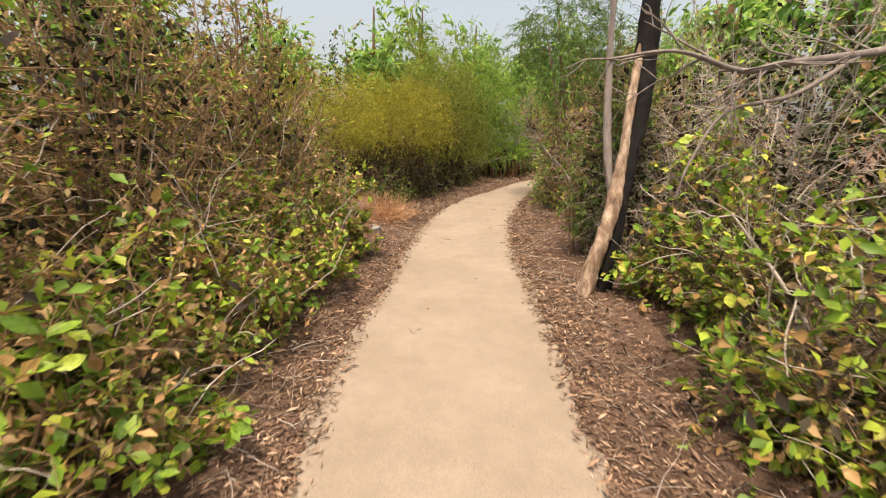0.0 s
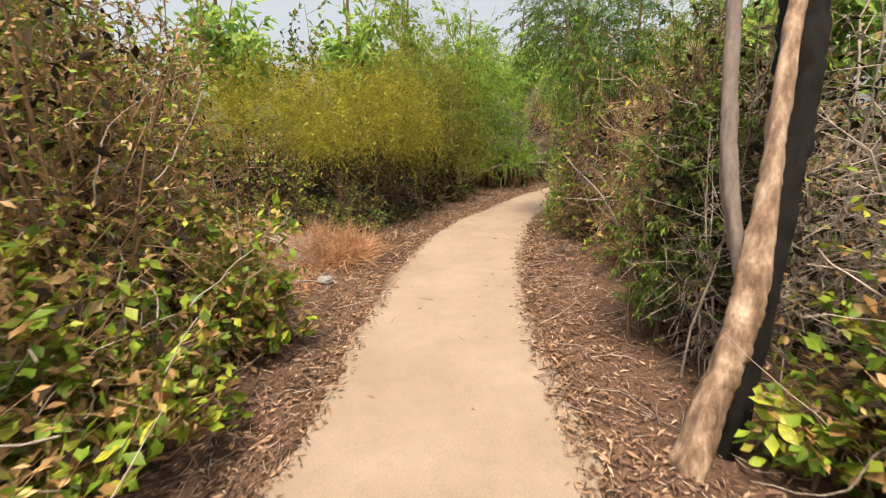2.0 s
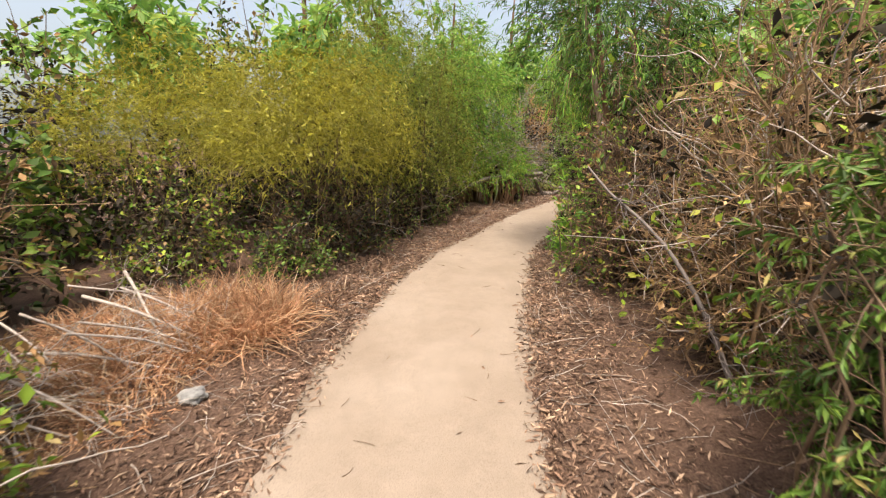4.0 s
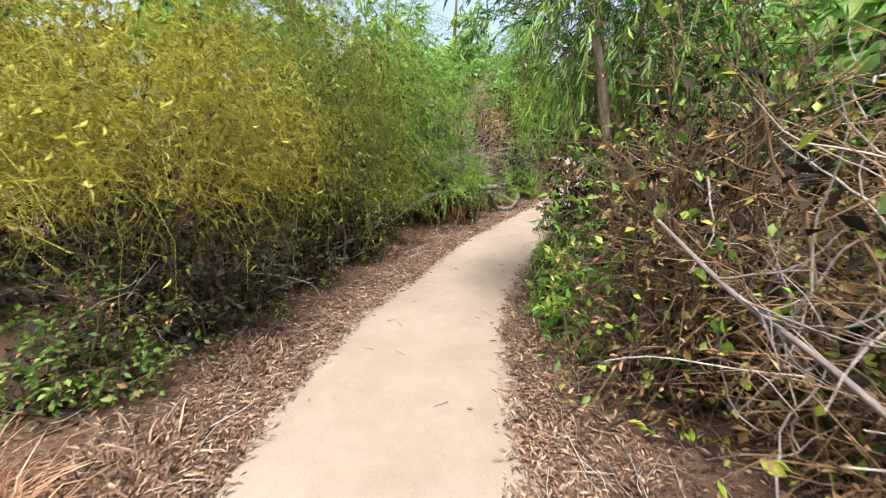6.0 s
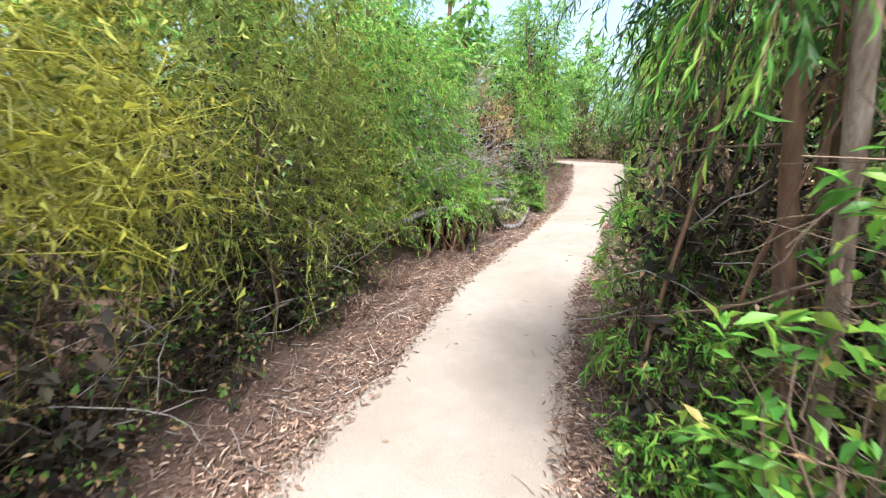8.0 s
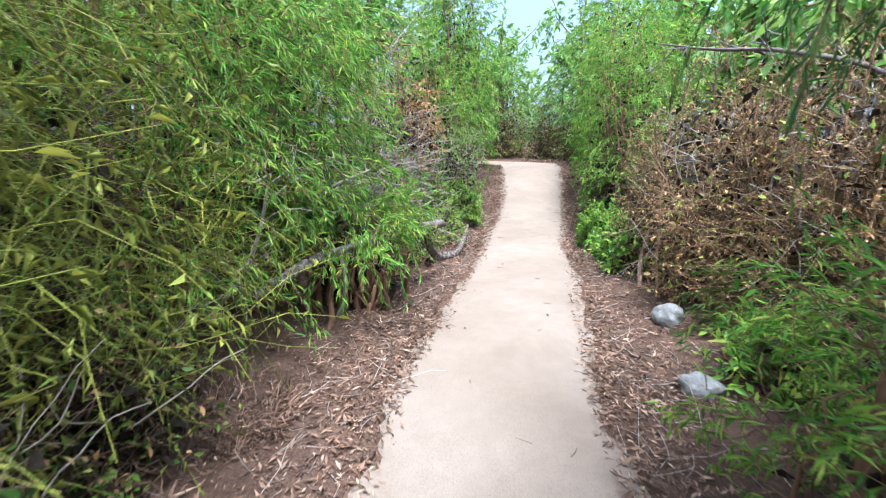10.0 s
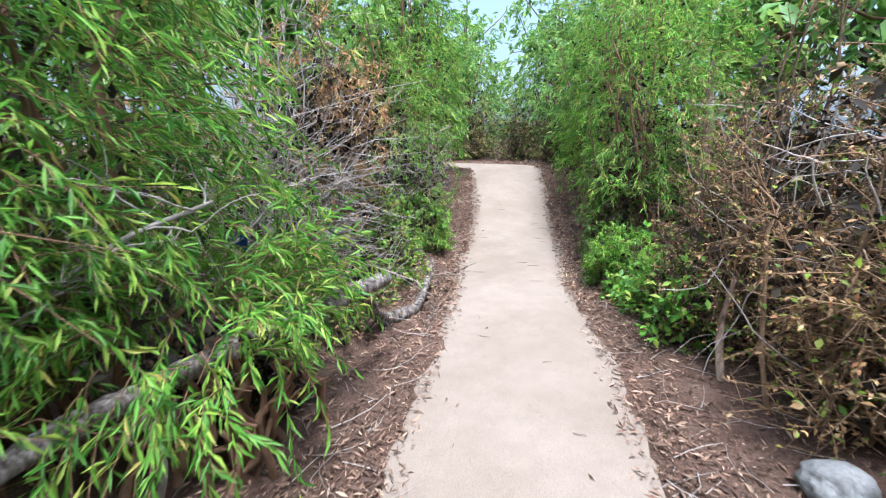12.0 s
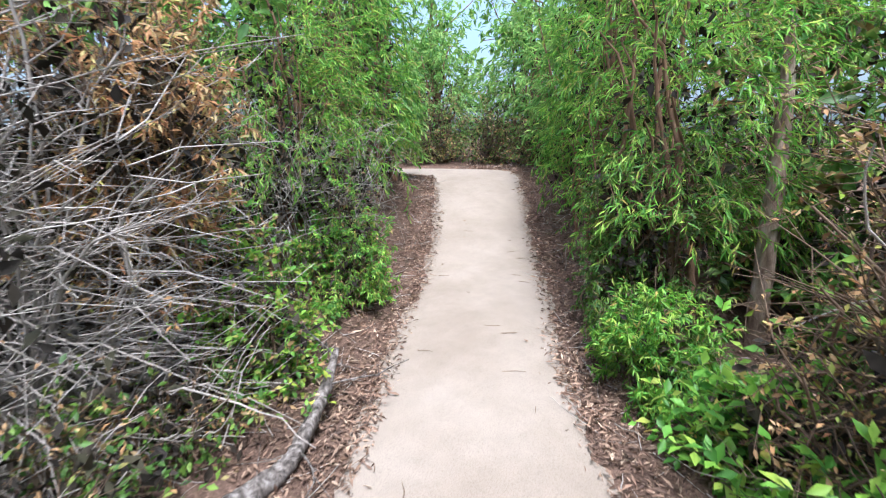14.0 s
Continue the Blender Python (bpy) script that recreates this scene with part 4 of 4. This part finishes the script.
for i, (x, y, r, h) in enumerate([(-1.05, 8.75, 0.45, 0.75), (-0.6, 9.4, 0.5, 0.85), (-0.15, 10.15, 0.5, 0.9), (0.3, 10.85, 0.45, 0.9), (0.62, 11.5, 0.35, 0.7)]):
    shrub("undergrowth", "dark tangle of dry twigs and small leaves under overgrown bushes", x, y, r, r, h, 245 + i, [("scrap", M_FEATHER, 4, 0.042, 0.022), ("scrap", M_DRY, 3, 0.04, 0.018)], stems=36, twigs=10, radius=0.007, group="undergrowth", low=0.0, second=1, dead=16, margin=0.3)
# ---- west side: willows over a fallen log
willow("willow_bush", "bright green willow bush with hanging narrow leaves", 0.55, 12.7, 0.9, 0.85, 3.7, 250, 1150, M_WILLOW, group="willow bushes", low=0.14)
willow("willow_bush", "bright green willow bush drooping over a fallen log", 1.3, 13.5, 0.8, 0.85, 3.3, 251, 1350, M_WILLOW, group="willow bushes", low=0.27)
willow("willow_spray", "low willow spray hanging over a fallen log", 1.98, 13.05, 0.55, 0.45, 0.95, 252, 480, M_WILLOW, group="willow bushes", low=0.6, length=(0.25, 0.6))
# fill=5.0 packs in near-black scraps that paint the shade behind the log
shrub("undergrowth", "tangle of dead twigs filled with shade-black scraps behind a fallen log", 2.05, 13.5, 0.45, 0.4, 0.6, 279, [("scrap", M_DRY, 1, 0.035, 0.016)], stems=26, twigs=9, radius=0.006, group="undergrowth", low=0.0, dead=10, fill=5.0)
for i, pts in enumerate([[(1.55, 13.15, 0.55), (1.9, 13.4, 0.82), (2.2, 13.6, 0.93), (2.45, 13.85, 1.15)], [(1.35, 13.0, 0.7), (1.75, 12.95, 1.05), (2.1, 12.95, 1.2)], [(0.9, 12.5, 0.3), (1.2, 12.3, 0.75), (1.35, 12.15, 1.25)]]):
    limb("bare_branch", "bleached bare branch among hanging willow leaves", pts, [0.014, 0.011, 0.008, 0.004][:len(pts)], M_GREY, twigs=14, seed=265 + i, twig_len=(0.15, 0.45))


def plastic_scrap():
    """A crumpled strip of blue plastic folded over a branch."""
    bm = bmesh.new()
    rows = []
    for i in range(9):
        a = (i - 3.5) / 4.5
        row = []
        for j in range(6):
            b = (j - 2.5) / 2.5
            w = Vector((a, b, 0.3)) * 2.3
            row.append(bm.verts.new((a * 0.035 + 0.012 * noise.noise(w), b * 0.028 + 0.012 * noise.noise(w * 1.7), 0.02 - 0.085 * a * a + 0.012 * noise.noise(w * 2.5))))
        rows.append(row)
    for i in range(8):
        for j in range(5):
            bm.faces.new((rows[i][j], rows[i + 1][j], rows[i + 1][j + 1], rows[i][j + 1]))
    bmesh.ops.solidify(bm, geom=bm.faces[:], thickness=0.0015)
    me = bpy.data.meshes.new("plastic_scrap")
    bm.to_mesh(me)
    bm.free()
    m, tree, bsdf = nodes_of("plastic_blue")
    tree.links.new(ramp_node(tree, [(0.3, (0.02, 0.07, 0.34)), (0.7, (0.05, 0.16, 0.55))], noise_node(tree, 25.0)), bsdf.inputs["Base Color"])
    bsdf.inputs["Roughness"].default_value = 0.35
    me.materials.append(m)
    ob = tagged(new("plastic_scrap", me), "crumpled scrap of blue plastic caught on a branch", "litter")
    ob.location, ob.rotation_euler = (2.19, 13.6, 0.925), (0.2, 0.1, 0.7)


plastic_scrap()
log = limb("fallen_log", "weathered grey fallen log with a broken end", [(1.2, 12.3, 0.5), (1.6, 12.6, 0.6), (2.05, 12.92, 0.62), (2.5, 13.23, 0.62), (2.96, 13.55, 0.6)], [0.032, 0.038, 0.042, 0.046, 0.044], M_LOG, "log", seed=260, sides=12)
limb("prop", "bare branch stub propping the log", [(1.8, 12.74, 0.6), (1.83, 12.8, 0.3), (1.76, 12.9, 0.0)], [0.018, 0.016, 0.014], M_GREY, parent=log, seed=261)
limb("root", "curled grey root lying on the soil beside a log", [(2.86, 13.72, 0.48), (3.0, 13.95, 0.22), (3.13, 14.08, 0.1), (3.3, 14.18, 0.07), (3.45, 14.27, 0.05), (3.58, 14.42, 0.08), (3.74, 14.62, 0.18), (3.85, 14.76, 0.3)], [0.036, 0.042, 0.045, 0.044, 0.042, 0.036, 0.028, 0.016], M_LOG, "root", seed=262, sides=10, twigs=8)
shrub("grey_brush", "dense sweep of bare grey dead branches", 2.5, 14.95, 0.8, 0.8, 2.4, 270, [("scrap", M_DRY, 0.6, 0.035, 0.015)], wood=M_GREY, stems=110, twigs=13, twig_len=(0.3, 0.8), radius=0.012, second=2, group=G_L, sag=0.02, sweep=(0.9, 0.5, -0.1), dead=24)
shrub("orange_bush", "bush with orange-brown dead leaves on top", 3.05, 15.2, 0.65, 0.65, 2.5, 271, [("narrow", M_ORANGE, 22, 0.05, 0.012)], stems=60, twigs=11, radius=0.01, low=0.6, group=G_L)
shrub("undergrowth", "dark low tangle of twigs and small leaves beside a log", 2.75, 14.15, 0.42, 0.4, 0.5, 277, [("broad", M_FEATHER, 6, 0.04, 0.02), ("scrap", M_DRY, 3, 0.035, 0.016)], stems=34, twigs=10, radius=0.006, group="undergrowth", low=0.0, dead=14)
shrub("undergrowth", "dark low tangle of twigs and small leaves beside a root", 3.05, 14.62, 0.4, 0.4, 0.5, 278, [("broad", M_FEATHER, 6, 0.04, 0.02), ("scrap", M_DRY, 3, 0.035, 0.016)], stems=34, twigs=10, radius=0.006, group="undergrowth", low=0.0, dead=14)
shrub("green_shrub", "low green shrub beside a curled root", 3.42, 15.1, 0.5, 0.45, 0.95, 272, [("broad", M_WILLOW, 9, 0.045, 0.024), ("broad", M_BROAD, 6, 0.045, 0.025)], stems=50, twigs=11, radius=0.006, group=G_L, low=0.03)
shrub("green_shrub", "mixed green and brown shrub at the path's edge", 4.35, 16.15, 0.55, 0.55, 1.35, 273, [("narrow", M_WILLOW, 24, 0.05, 0.013), ("scrap", M_DRY, 2, 0.035, 0.016)], stems=60, twigs=12, radius=0.007, group=G_L, low=0.03)
shrub("grey_brush", "sweep of fine bare grey twigs", 4.2, 16.6, 1.0, 0.6, 1.9, 274, [("narrow", M_FEATHER, 2, 0.04, 0.01)], wood=M_GREY, stems=50, twigs=10, twig_len=(0.3, 0.7), radius=0.008, second=2, group=G_L, low=0.5, sweep=(0.9, 0.5, 0))
willow("willow_bush", "blue-green willow bush behind grey dead twigs", 4.0, 16.9, 0.85, 0.75, 3.4, 276, 620, M_WILLOW, group="willow bushes", low=0.3)
willow("willow_bush", "green willow bush with hanging narrow leaves", 5.0, 18.0, 0.95, 0.9, 5.0, 275, 950, M_WILLOW, group="willow bushes", leaf=(0.1, 0.014))

# ---- east side, last stretch
limb("dead_branch", "grey bare branch reaching out of brown brush", [(4.9, 10.95, 1.72), (4.6, 11.1, 1.86), (4.25, 11.35, 1.95), (3.95, 11.55, 1.97), (3.7, 11.75, 2.02)], [0.018, 0.015, 0.012, 0.009, 0.004], M_GREY_DARK, twigs=12, seed=321, twig_len=(0.15, 0.45))
shrub("leafy_shrub", "fresh green leafy shoots beside a pale rock", 3.92, 10.72, 0.36, 0.36, 0.6, 322, [("broad", M_WILLOW, 7, 0.07, 0.028)], stems=24, twigs=9, radius=0.005, group=G_R, low=0.05)
rock("rounded grey rock on dry litter", 4.08, 11.72, 0.12, 300, 0.85, 0.2)
rock("flat pale grey rock under green leaves", 3.5, 10.98, 0.12, 301, 0.6, 0.2)
willow("low_willow", "low green willow shoots at the path's edge", 2.45, 9.5, 0.4, 0.45, 1.3, 75, 220, M_WILLOW, length=(0.2, 0.5), per=18, group=G_R, trunk=0.01)
willow("low_willow", "low green shoots beside a rock", 4.2, 11.0, 0.33, 0.33, 0.6, 302, 160, M_FEATHER, length=(0.15, 0.4), per=18, group=G_R, trunk=0.008)
for i, (x, y, r, h) in enumerate([(4.85, 11.8, 0.75, 2.3), (5.2, 12.6, 0.6, 2.2), (5.7, 11.6, 0.95, 2.9), (4.6, 10.9, 0.6, 2.2)]):
    shrub("brown_brush", "tangled brush of dead brown twigs and dry leaves", x, y, r, r, h, 310 + i,
          [("scrap", M_DRY, 6, 0.032, 0.014), ("broad", M_ORANGE, 4, 0.03, 0.014), ("broad", M_BROAD, 1, 0.045, 0.026)], wood=M_TWIG if i == 1 else M_STRAW, stems=84, twigs=13, twig_len=(0.2, 0.55), radius=0.012, second=2, group=G_R, margin=0.3, low=0.05, dead=46, fill=1.2)
limb("stump", "short leaning dead stump in brown brush", [(4.55, 12.4, -0.03), (4.62, 12.5, 0.3), (4.72, 12.52, 0.6)], [0.022, 0.02, 0.016], M_BARK, "stump", seed=320)
shrub("green_shrub", "dense green shrub with small leaves at the path's edge", 5.95, 14.45, 0.6, 0.65, 1.6, 330, [("narrow", M_FEATHER, 22, 0.05, 0.013)], stems=70, twigs=13, radius=0.008, group=G_R, low=0.03)
shrub("green_shrub", "small rounded green shrub at the path's edge", 5.38, 13.85, 0.36, 0.36, 0.62, 331, [("narrow", M_WILLOW, 24, 0.05, 0.011)], stems=60, twigs=12, twig_len=(0.08, 0.2), radius=0.005, group=G_R, low=0.02)
shrub("leafy_shrub", "green broad-leaved shrub beside the path", 5.2, 13.2, 0.38, 0.38, 0.65, 332, [("broad", M_WILLOW, 9, 0.065, 0.034)], stems=32, twigs=10, radius=0.006, group=G_R)
shrub("leafy_shrub", "fresh green broad-leaved shrub under brown brush", 4.98, 12.86, 0.34, 0.34, 0.55, 337, [("broad", M_WILLOW, 8, 0.07, 0.034)], stems=26, twigs=9, radius=0.005, group=G_R)
willow("willow_bush", "green willow bush with hanging narrow leaves", 6.35, 14.5, 0.8, 0.8, 3.3, 333, 850, M_WILLOW, group="willow bushes", low=0.2)
willow("willow_bush", "green willow bush with hanging narrow leaves", 7.25, 15.75, 0.9, 0.85, 4.2, 334, 900, M_WILLOW, group="willow bushes", leaf=(0.095, 0.013))
willow("willow_bush", "tall green willow bush with hanging narrow leaves", 8.3, 17.0, 1.0, 0.95, 5.0, 335, 850, M_WILLOW, group="willow bushes", leaf=(0.1, 0.015))
trunk4 = thing("slender_tree", (6.3, 13.55, base_z(6.3, 13.55)), "slender tree trunk with pale brown bark among bushes", "tree", "slender trees beside the path")
limb("trunk", "", [(6.3, 13.75, -0.05), (6.33, 13.8, 0.8), (6.38, 13.85, 1.5), (6.4, 13.9, 2.1)], [0.055, 0.05, 0.042, 0.02], M_BARK, parent=trunk4, seed=336, twigs=14, twig_mat=M_TWIG)

# ---- beyond the bend: dark bushes, then trees
for i, (x, y, r, h) in enumerate([(9.6, 19.2, 0.9, 1.9), (9.3, 20.6, 0.9, 1.9), (8.4, 21.7, 0.9, 1.8), (7.0, 22.4, 0.9, 1.9)]):
    shrub("dark_brush", "dark brown-green brush closing the path's bend", x, y, r, r, h, 340 + i, [("scrap", M_DRY, 4, 0.06, 0.03), ("broad", M_FEATHER, 5, 0.06, 0.03)], stems=60, twigs=11, twig_len=(0.2, 0.5), group="bushes at the bend", low=0.03, joined=True)
for i, (x, y, r, h, n) in enumerate([(9.6, 18.0, 0.9, 3.6, 500), (10.4, 20.4, 1.1, 3.8, 700), (9.3, 23.2, 1.2, 3.4, 600), (6.0, 19.6, 0.9, 4.6, 600), (7.0, 23.6, 1.3, 4.5, 750), (5.2, 20.0, 1.0, 3.8, 450)]):
    willow("willow_tree", "pale green willow tree with hanging leaves beyond the bend", x, y, r, r, h, 350 + i, n, M_FAR, category="tree", group=G_B, leaf=(0.16, 0.032), per=18, trunk=0.05)


def far_tree(x, y, h, r, seed, mat):
    """A tree with trunk, limbs and an open crown of leaf clumps."""
    rng = np.random.default_rng(seed)
    z = base_z(x, y)
    t = thing("tree", (x, y, z), "tall thin tree with pale green foliage behind the brush", "tree", G_B)
    limb("trunk", "", [(x, y, z - 0.1), (x + 0.1, y, z + h * 0.3), (x - 0.05, y + 0.1, z + h * 0.6), (x, y, z + h * 0.9)], [0.11, 0.09, 0.06, 0.02], M_BARK_RED, parent=t, seed=seed)
    goal = targets(rng, 24, r, r, h * 0.7, 0.1) + np.array([0, 0, h * 0.3])
    base = np.column_stack([np.zeros((24, 2)), rng.uniform(0.25, 0.7, 24) * h])
    u = np.linspace(0, 1, 6)[None, :, None]
    lb = base[:, None] * (1 - u) + goal[:, None] * u + rng.normal(size=(24, 6, 3)) * 0.06
    part("limb_tangle", np_mesh("limb_tangle", *tube_arrays(lb, np.linspace(1, 0.3, 6)[None] * 0.03 * np.ones((24, 1)), 4), M_BARK_RED), t, kind="stuff")
    g, _ = along(np.repeat(lb, 13, 0), rng.uniform(0.35, 1, (24 * 13, 1)))
    th = wander(rng, g[:, 0], rng.normal(size=(24 * 13, 3)) + np.array([0, 0, 0.3]), rng.uniform(0.3, 0.9, 24 * 13), 5, 0.2, 0.15)
    p, dd = along(th, rng.uniform(0.1, 1, (len(th), 9)))
    p, dd = p.reshape(-1, 3), dd.reshape(-1, 3)
    s = rng.uniform(0.6, 1.3, len(p))
    part("crown", np_mesh("crown", *leaf_arrays(rng, p, dd + rng.normal(size=p.shape) * 0.6 + np.array([0, 0, -0.3]), s * 0.22, s * 0.09, "narrow", 0.2), mat), t, kind="stuff")


for i, (x, y, h, r) in enumerate([(-4.6, 0.5, 3.8, 1.5), (-4.7, 3.6, 4.2, 1.5), (-4.6, 6.8, 4.4, 1.6), (-4.2, 11.5, 4.8, 1.7), (-1.8, 12.6, 5.0, 1.7), (-0.6, 14.6, 5.4, 1.6), (1.2, 16.6, 5.4, 1.6), (3.2, 18.6, 5.8, 1.5),
                                  (4.9, 2.0, 4.0, 1.4), (5.0, 5.0, 4.4, 1.5), (4.9, 8.0, 4.4, 1.4), (6.0, 10.0, 4.6, 1.4), (7.6, 12.2, 4.8, 1.4), (9.2, 14.8, 5.4, 1.4), (10.8, 17.6, 6.0, 1.4),
                                  (12.0, 22.5, 6.0, 1.7), (5.0, 24.5, 5.0, 1.6), (1.5, 21.5, 5.0, 1.7), (10.5, 25.5, 5.5, 1.6), (-2.6, -4.0, 3.2, 1.4), (2.8, -3.6, 3.2, 1.4)]):
    far_tree(x, y, h, r, 400 + i, M_FAR)
for i, (x, y, r, h) in enumerate([(-1.95, -1.2, 0.9, 1.8), (2.05, -0.9, 0.9, 1.8), (-0.3, -6.5, 1.2, 1.8)]):
    shrub("brown_brush", "tangled brown brush behind the start of the walk", x, y, r, r, h, 440 + i, [("scrap", M_DRY, 3, 0.05, 0.03), ("broad", M_BROAD, 3, 0.05, 0.03)], stems=40, twigs=10, group=G_L, margin=-2 if i == 2 else 0.12)


# ---------------------------------------------------------------- litter and twigs on the ground
def litter():
    rng = np.random.default_rng(500)
    sel = (TRAIL[:, 1] > -1) & (TRAIL[:, 1] < 20)
    idx = np.flatnonzero(sel)
    n = 125000
    i = rng.choice(idx, n)
    sgn = rng.choice([-1, 1], n)
    off = np.abs(rng.gamma(1.6, 0.27, n)) - 0.12
    p2 = TRAIL[i, :2] + T_DIR[i] * rng.uniform(-0.3, 0.3, (n, 1)) + T_SIDE[i] * (sgn * (TRAIL[i, 2] + off))[:, None]
    d = from_trail(p2)
    ok = (d > -0.2) & (d < 1.8) & (rng.uniform(size=n) < np.clip(1.0 + d / 0.17, 0, 1) ** 1.7)
    p2, d = p2[ok], d[ok]
    z = ground_height(p2[:, 0], p2[:, 1], d) + rng.uniform(0.004, 0.03, len(p2)) + np.where(d < 0.03, 0.014, 0)
    p = np.column_stack([p2, z])
    dirs = rng.normal(size=p.shape) * np.array([1, 1, 0.28])
    s = rng.gamma(4.0, 0.25, len(p)).clip(0.35, 2.2)
    ob = new("leaf_litter", np_mesh("leaf_litter", *leaf_arrays(rng, p, dirs, s * 0.034, s * 0.0085, "narrow", 0.15), M_LITTER))
    tagged(ob, "dry brown leaf litter along both sides of the path", "leaf litter", kind="stuff")
    # thin dead twigs among the litter
    n = 2000
    i = rng.choice(idx, n)
    sgn = rng.choice([-1, 1], n)
    p2 = TRAIL[i, :2] + T_SIDE[i] * (sgn * (TRAIL[i, 2] + rng.gamma(2.0, 0.2, n) - 0.05))[:, None] + rng.normal(size=(n, 2)) * 0.08
    d = from_trail(p2)
    ok = d > -0.02
    p2, d = p2[ok], d[ok]
    start = np.column_stack([p2, ground_height(p2[:, 0], p2[:, 1], d) + 0.012])
    tw = wander(rng, start, rng.normal(size=start.shape) * np.array([1, 1, 0.12]), rng.uniform(0.06, 0.35, len(start)), 4, 0.2)
    dd = from_trail(tw[:, :, :2].reshape(-1, 2))
    zz = ground_height(tw[:, :, 0].ravel(), tw[:, :, 1].ravel(), dd).reshape(len(tw), 4)
    tw[:, :, 2] = np.maximum(tw[:, :, 2], zz + 0.004)
    ob = new("fallen_twigs", np_mesh("fallen_twigs", *tube_arrays(tw, np.linspace(1, 0.5, 4)[None] * rng.uniform(0.0015, 0.004, (len(tw), 1)), 3), M_GREY))
    tagged(ob, "thin grey and brown dead twigs scattered in litter", "twigs", kind="stuff")


litter()


def on_path(u, v):
    """A place on the path: u metres along y, v from -1 (left edge) to 1."""
    j = int(np.argmin(np.abs(TRAIL[:, 1] - u)))
    q = TRAIL[j, :2] + T_SIDE[j] * TRAIL[j, 2] * v
    return float(q[0]), float(q[1]), float(rise(q[0], q[1])) + 0.02


def path_bits():
    rng = np.random.default_rng(520)
    for k in range(120):
        x, y, z = on_path(rng.uniform(2.5, 18), rng.choice([-1, 1]) * rng.uniform(0.1, 0.98))
        a, L = rng.uniform(0, 6.28), rng.uniform(0.03, 0.15)
        if k % 3:
            st = np.array([[0, 0, 0.002]])
            tw = wander(rng, st, np.array([[math.cos(a), math.sin(a), 0]]), np.array([L]), 6, 0.14)
            tw[:, :, 2] = 0.002
            ob = new("twig", np_mesh("twig", *tube_arrays(tw, np.linspace(1, 0.5, 6)[None] * 0.0025, 4), M_TWIG))
            tagged(ob, "thin dry twig lying on the sandy path", "twig", "twigs on the path")
        else:
            lf = leaf_arrays(rng, np.zeros((1, 3)) + (0, 0, 0.004), np.array([[math.cos(a), math.sin(a), 0.05]]), np.array([0.045]), np.array([0.016]), "broad", 0.1)
            ob = new("fallen_leaf", np_mesh("fallen_leaf", *lf, M_LITTER))
            tagged(ob, "small dry brown leaf on the sandy path", "leaf", "leaves on the path")
        ob.location = (x, y, z)


path_bits()
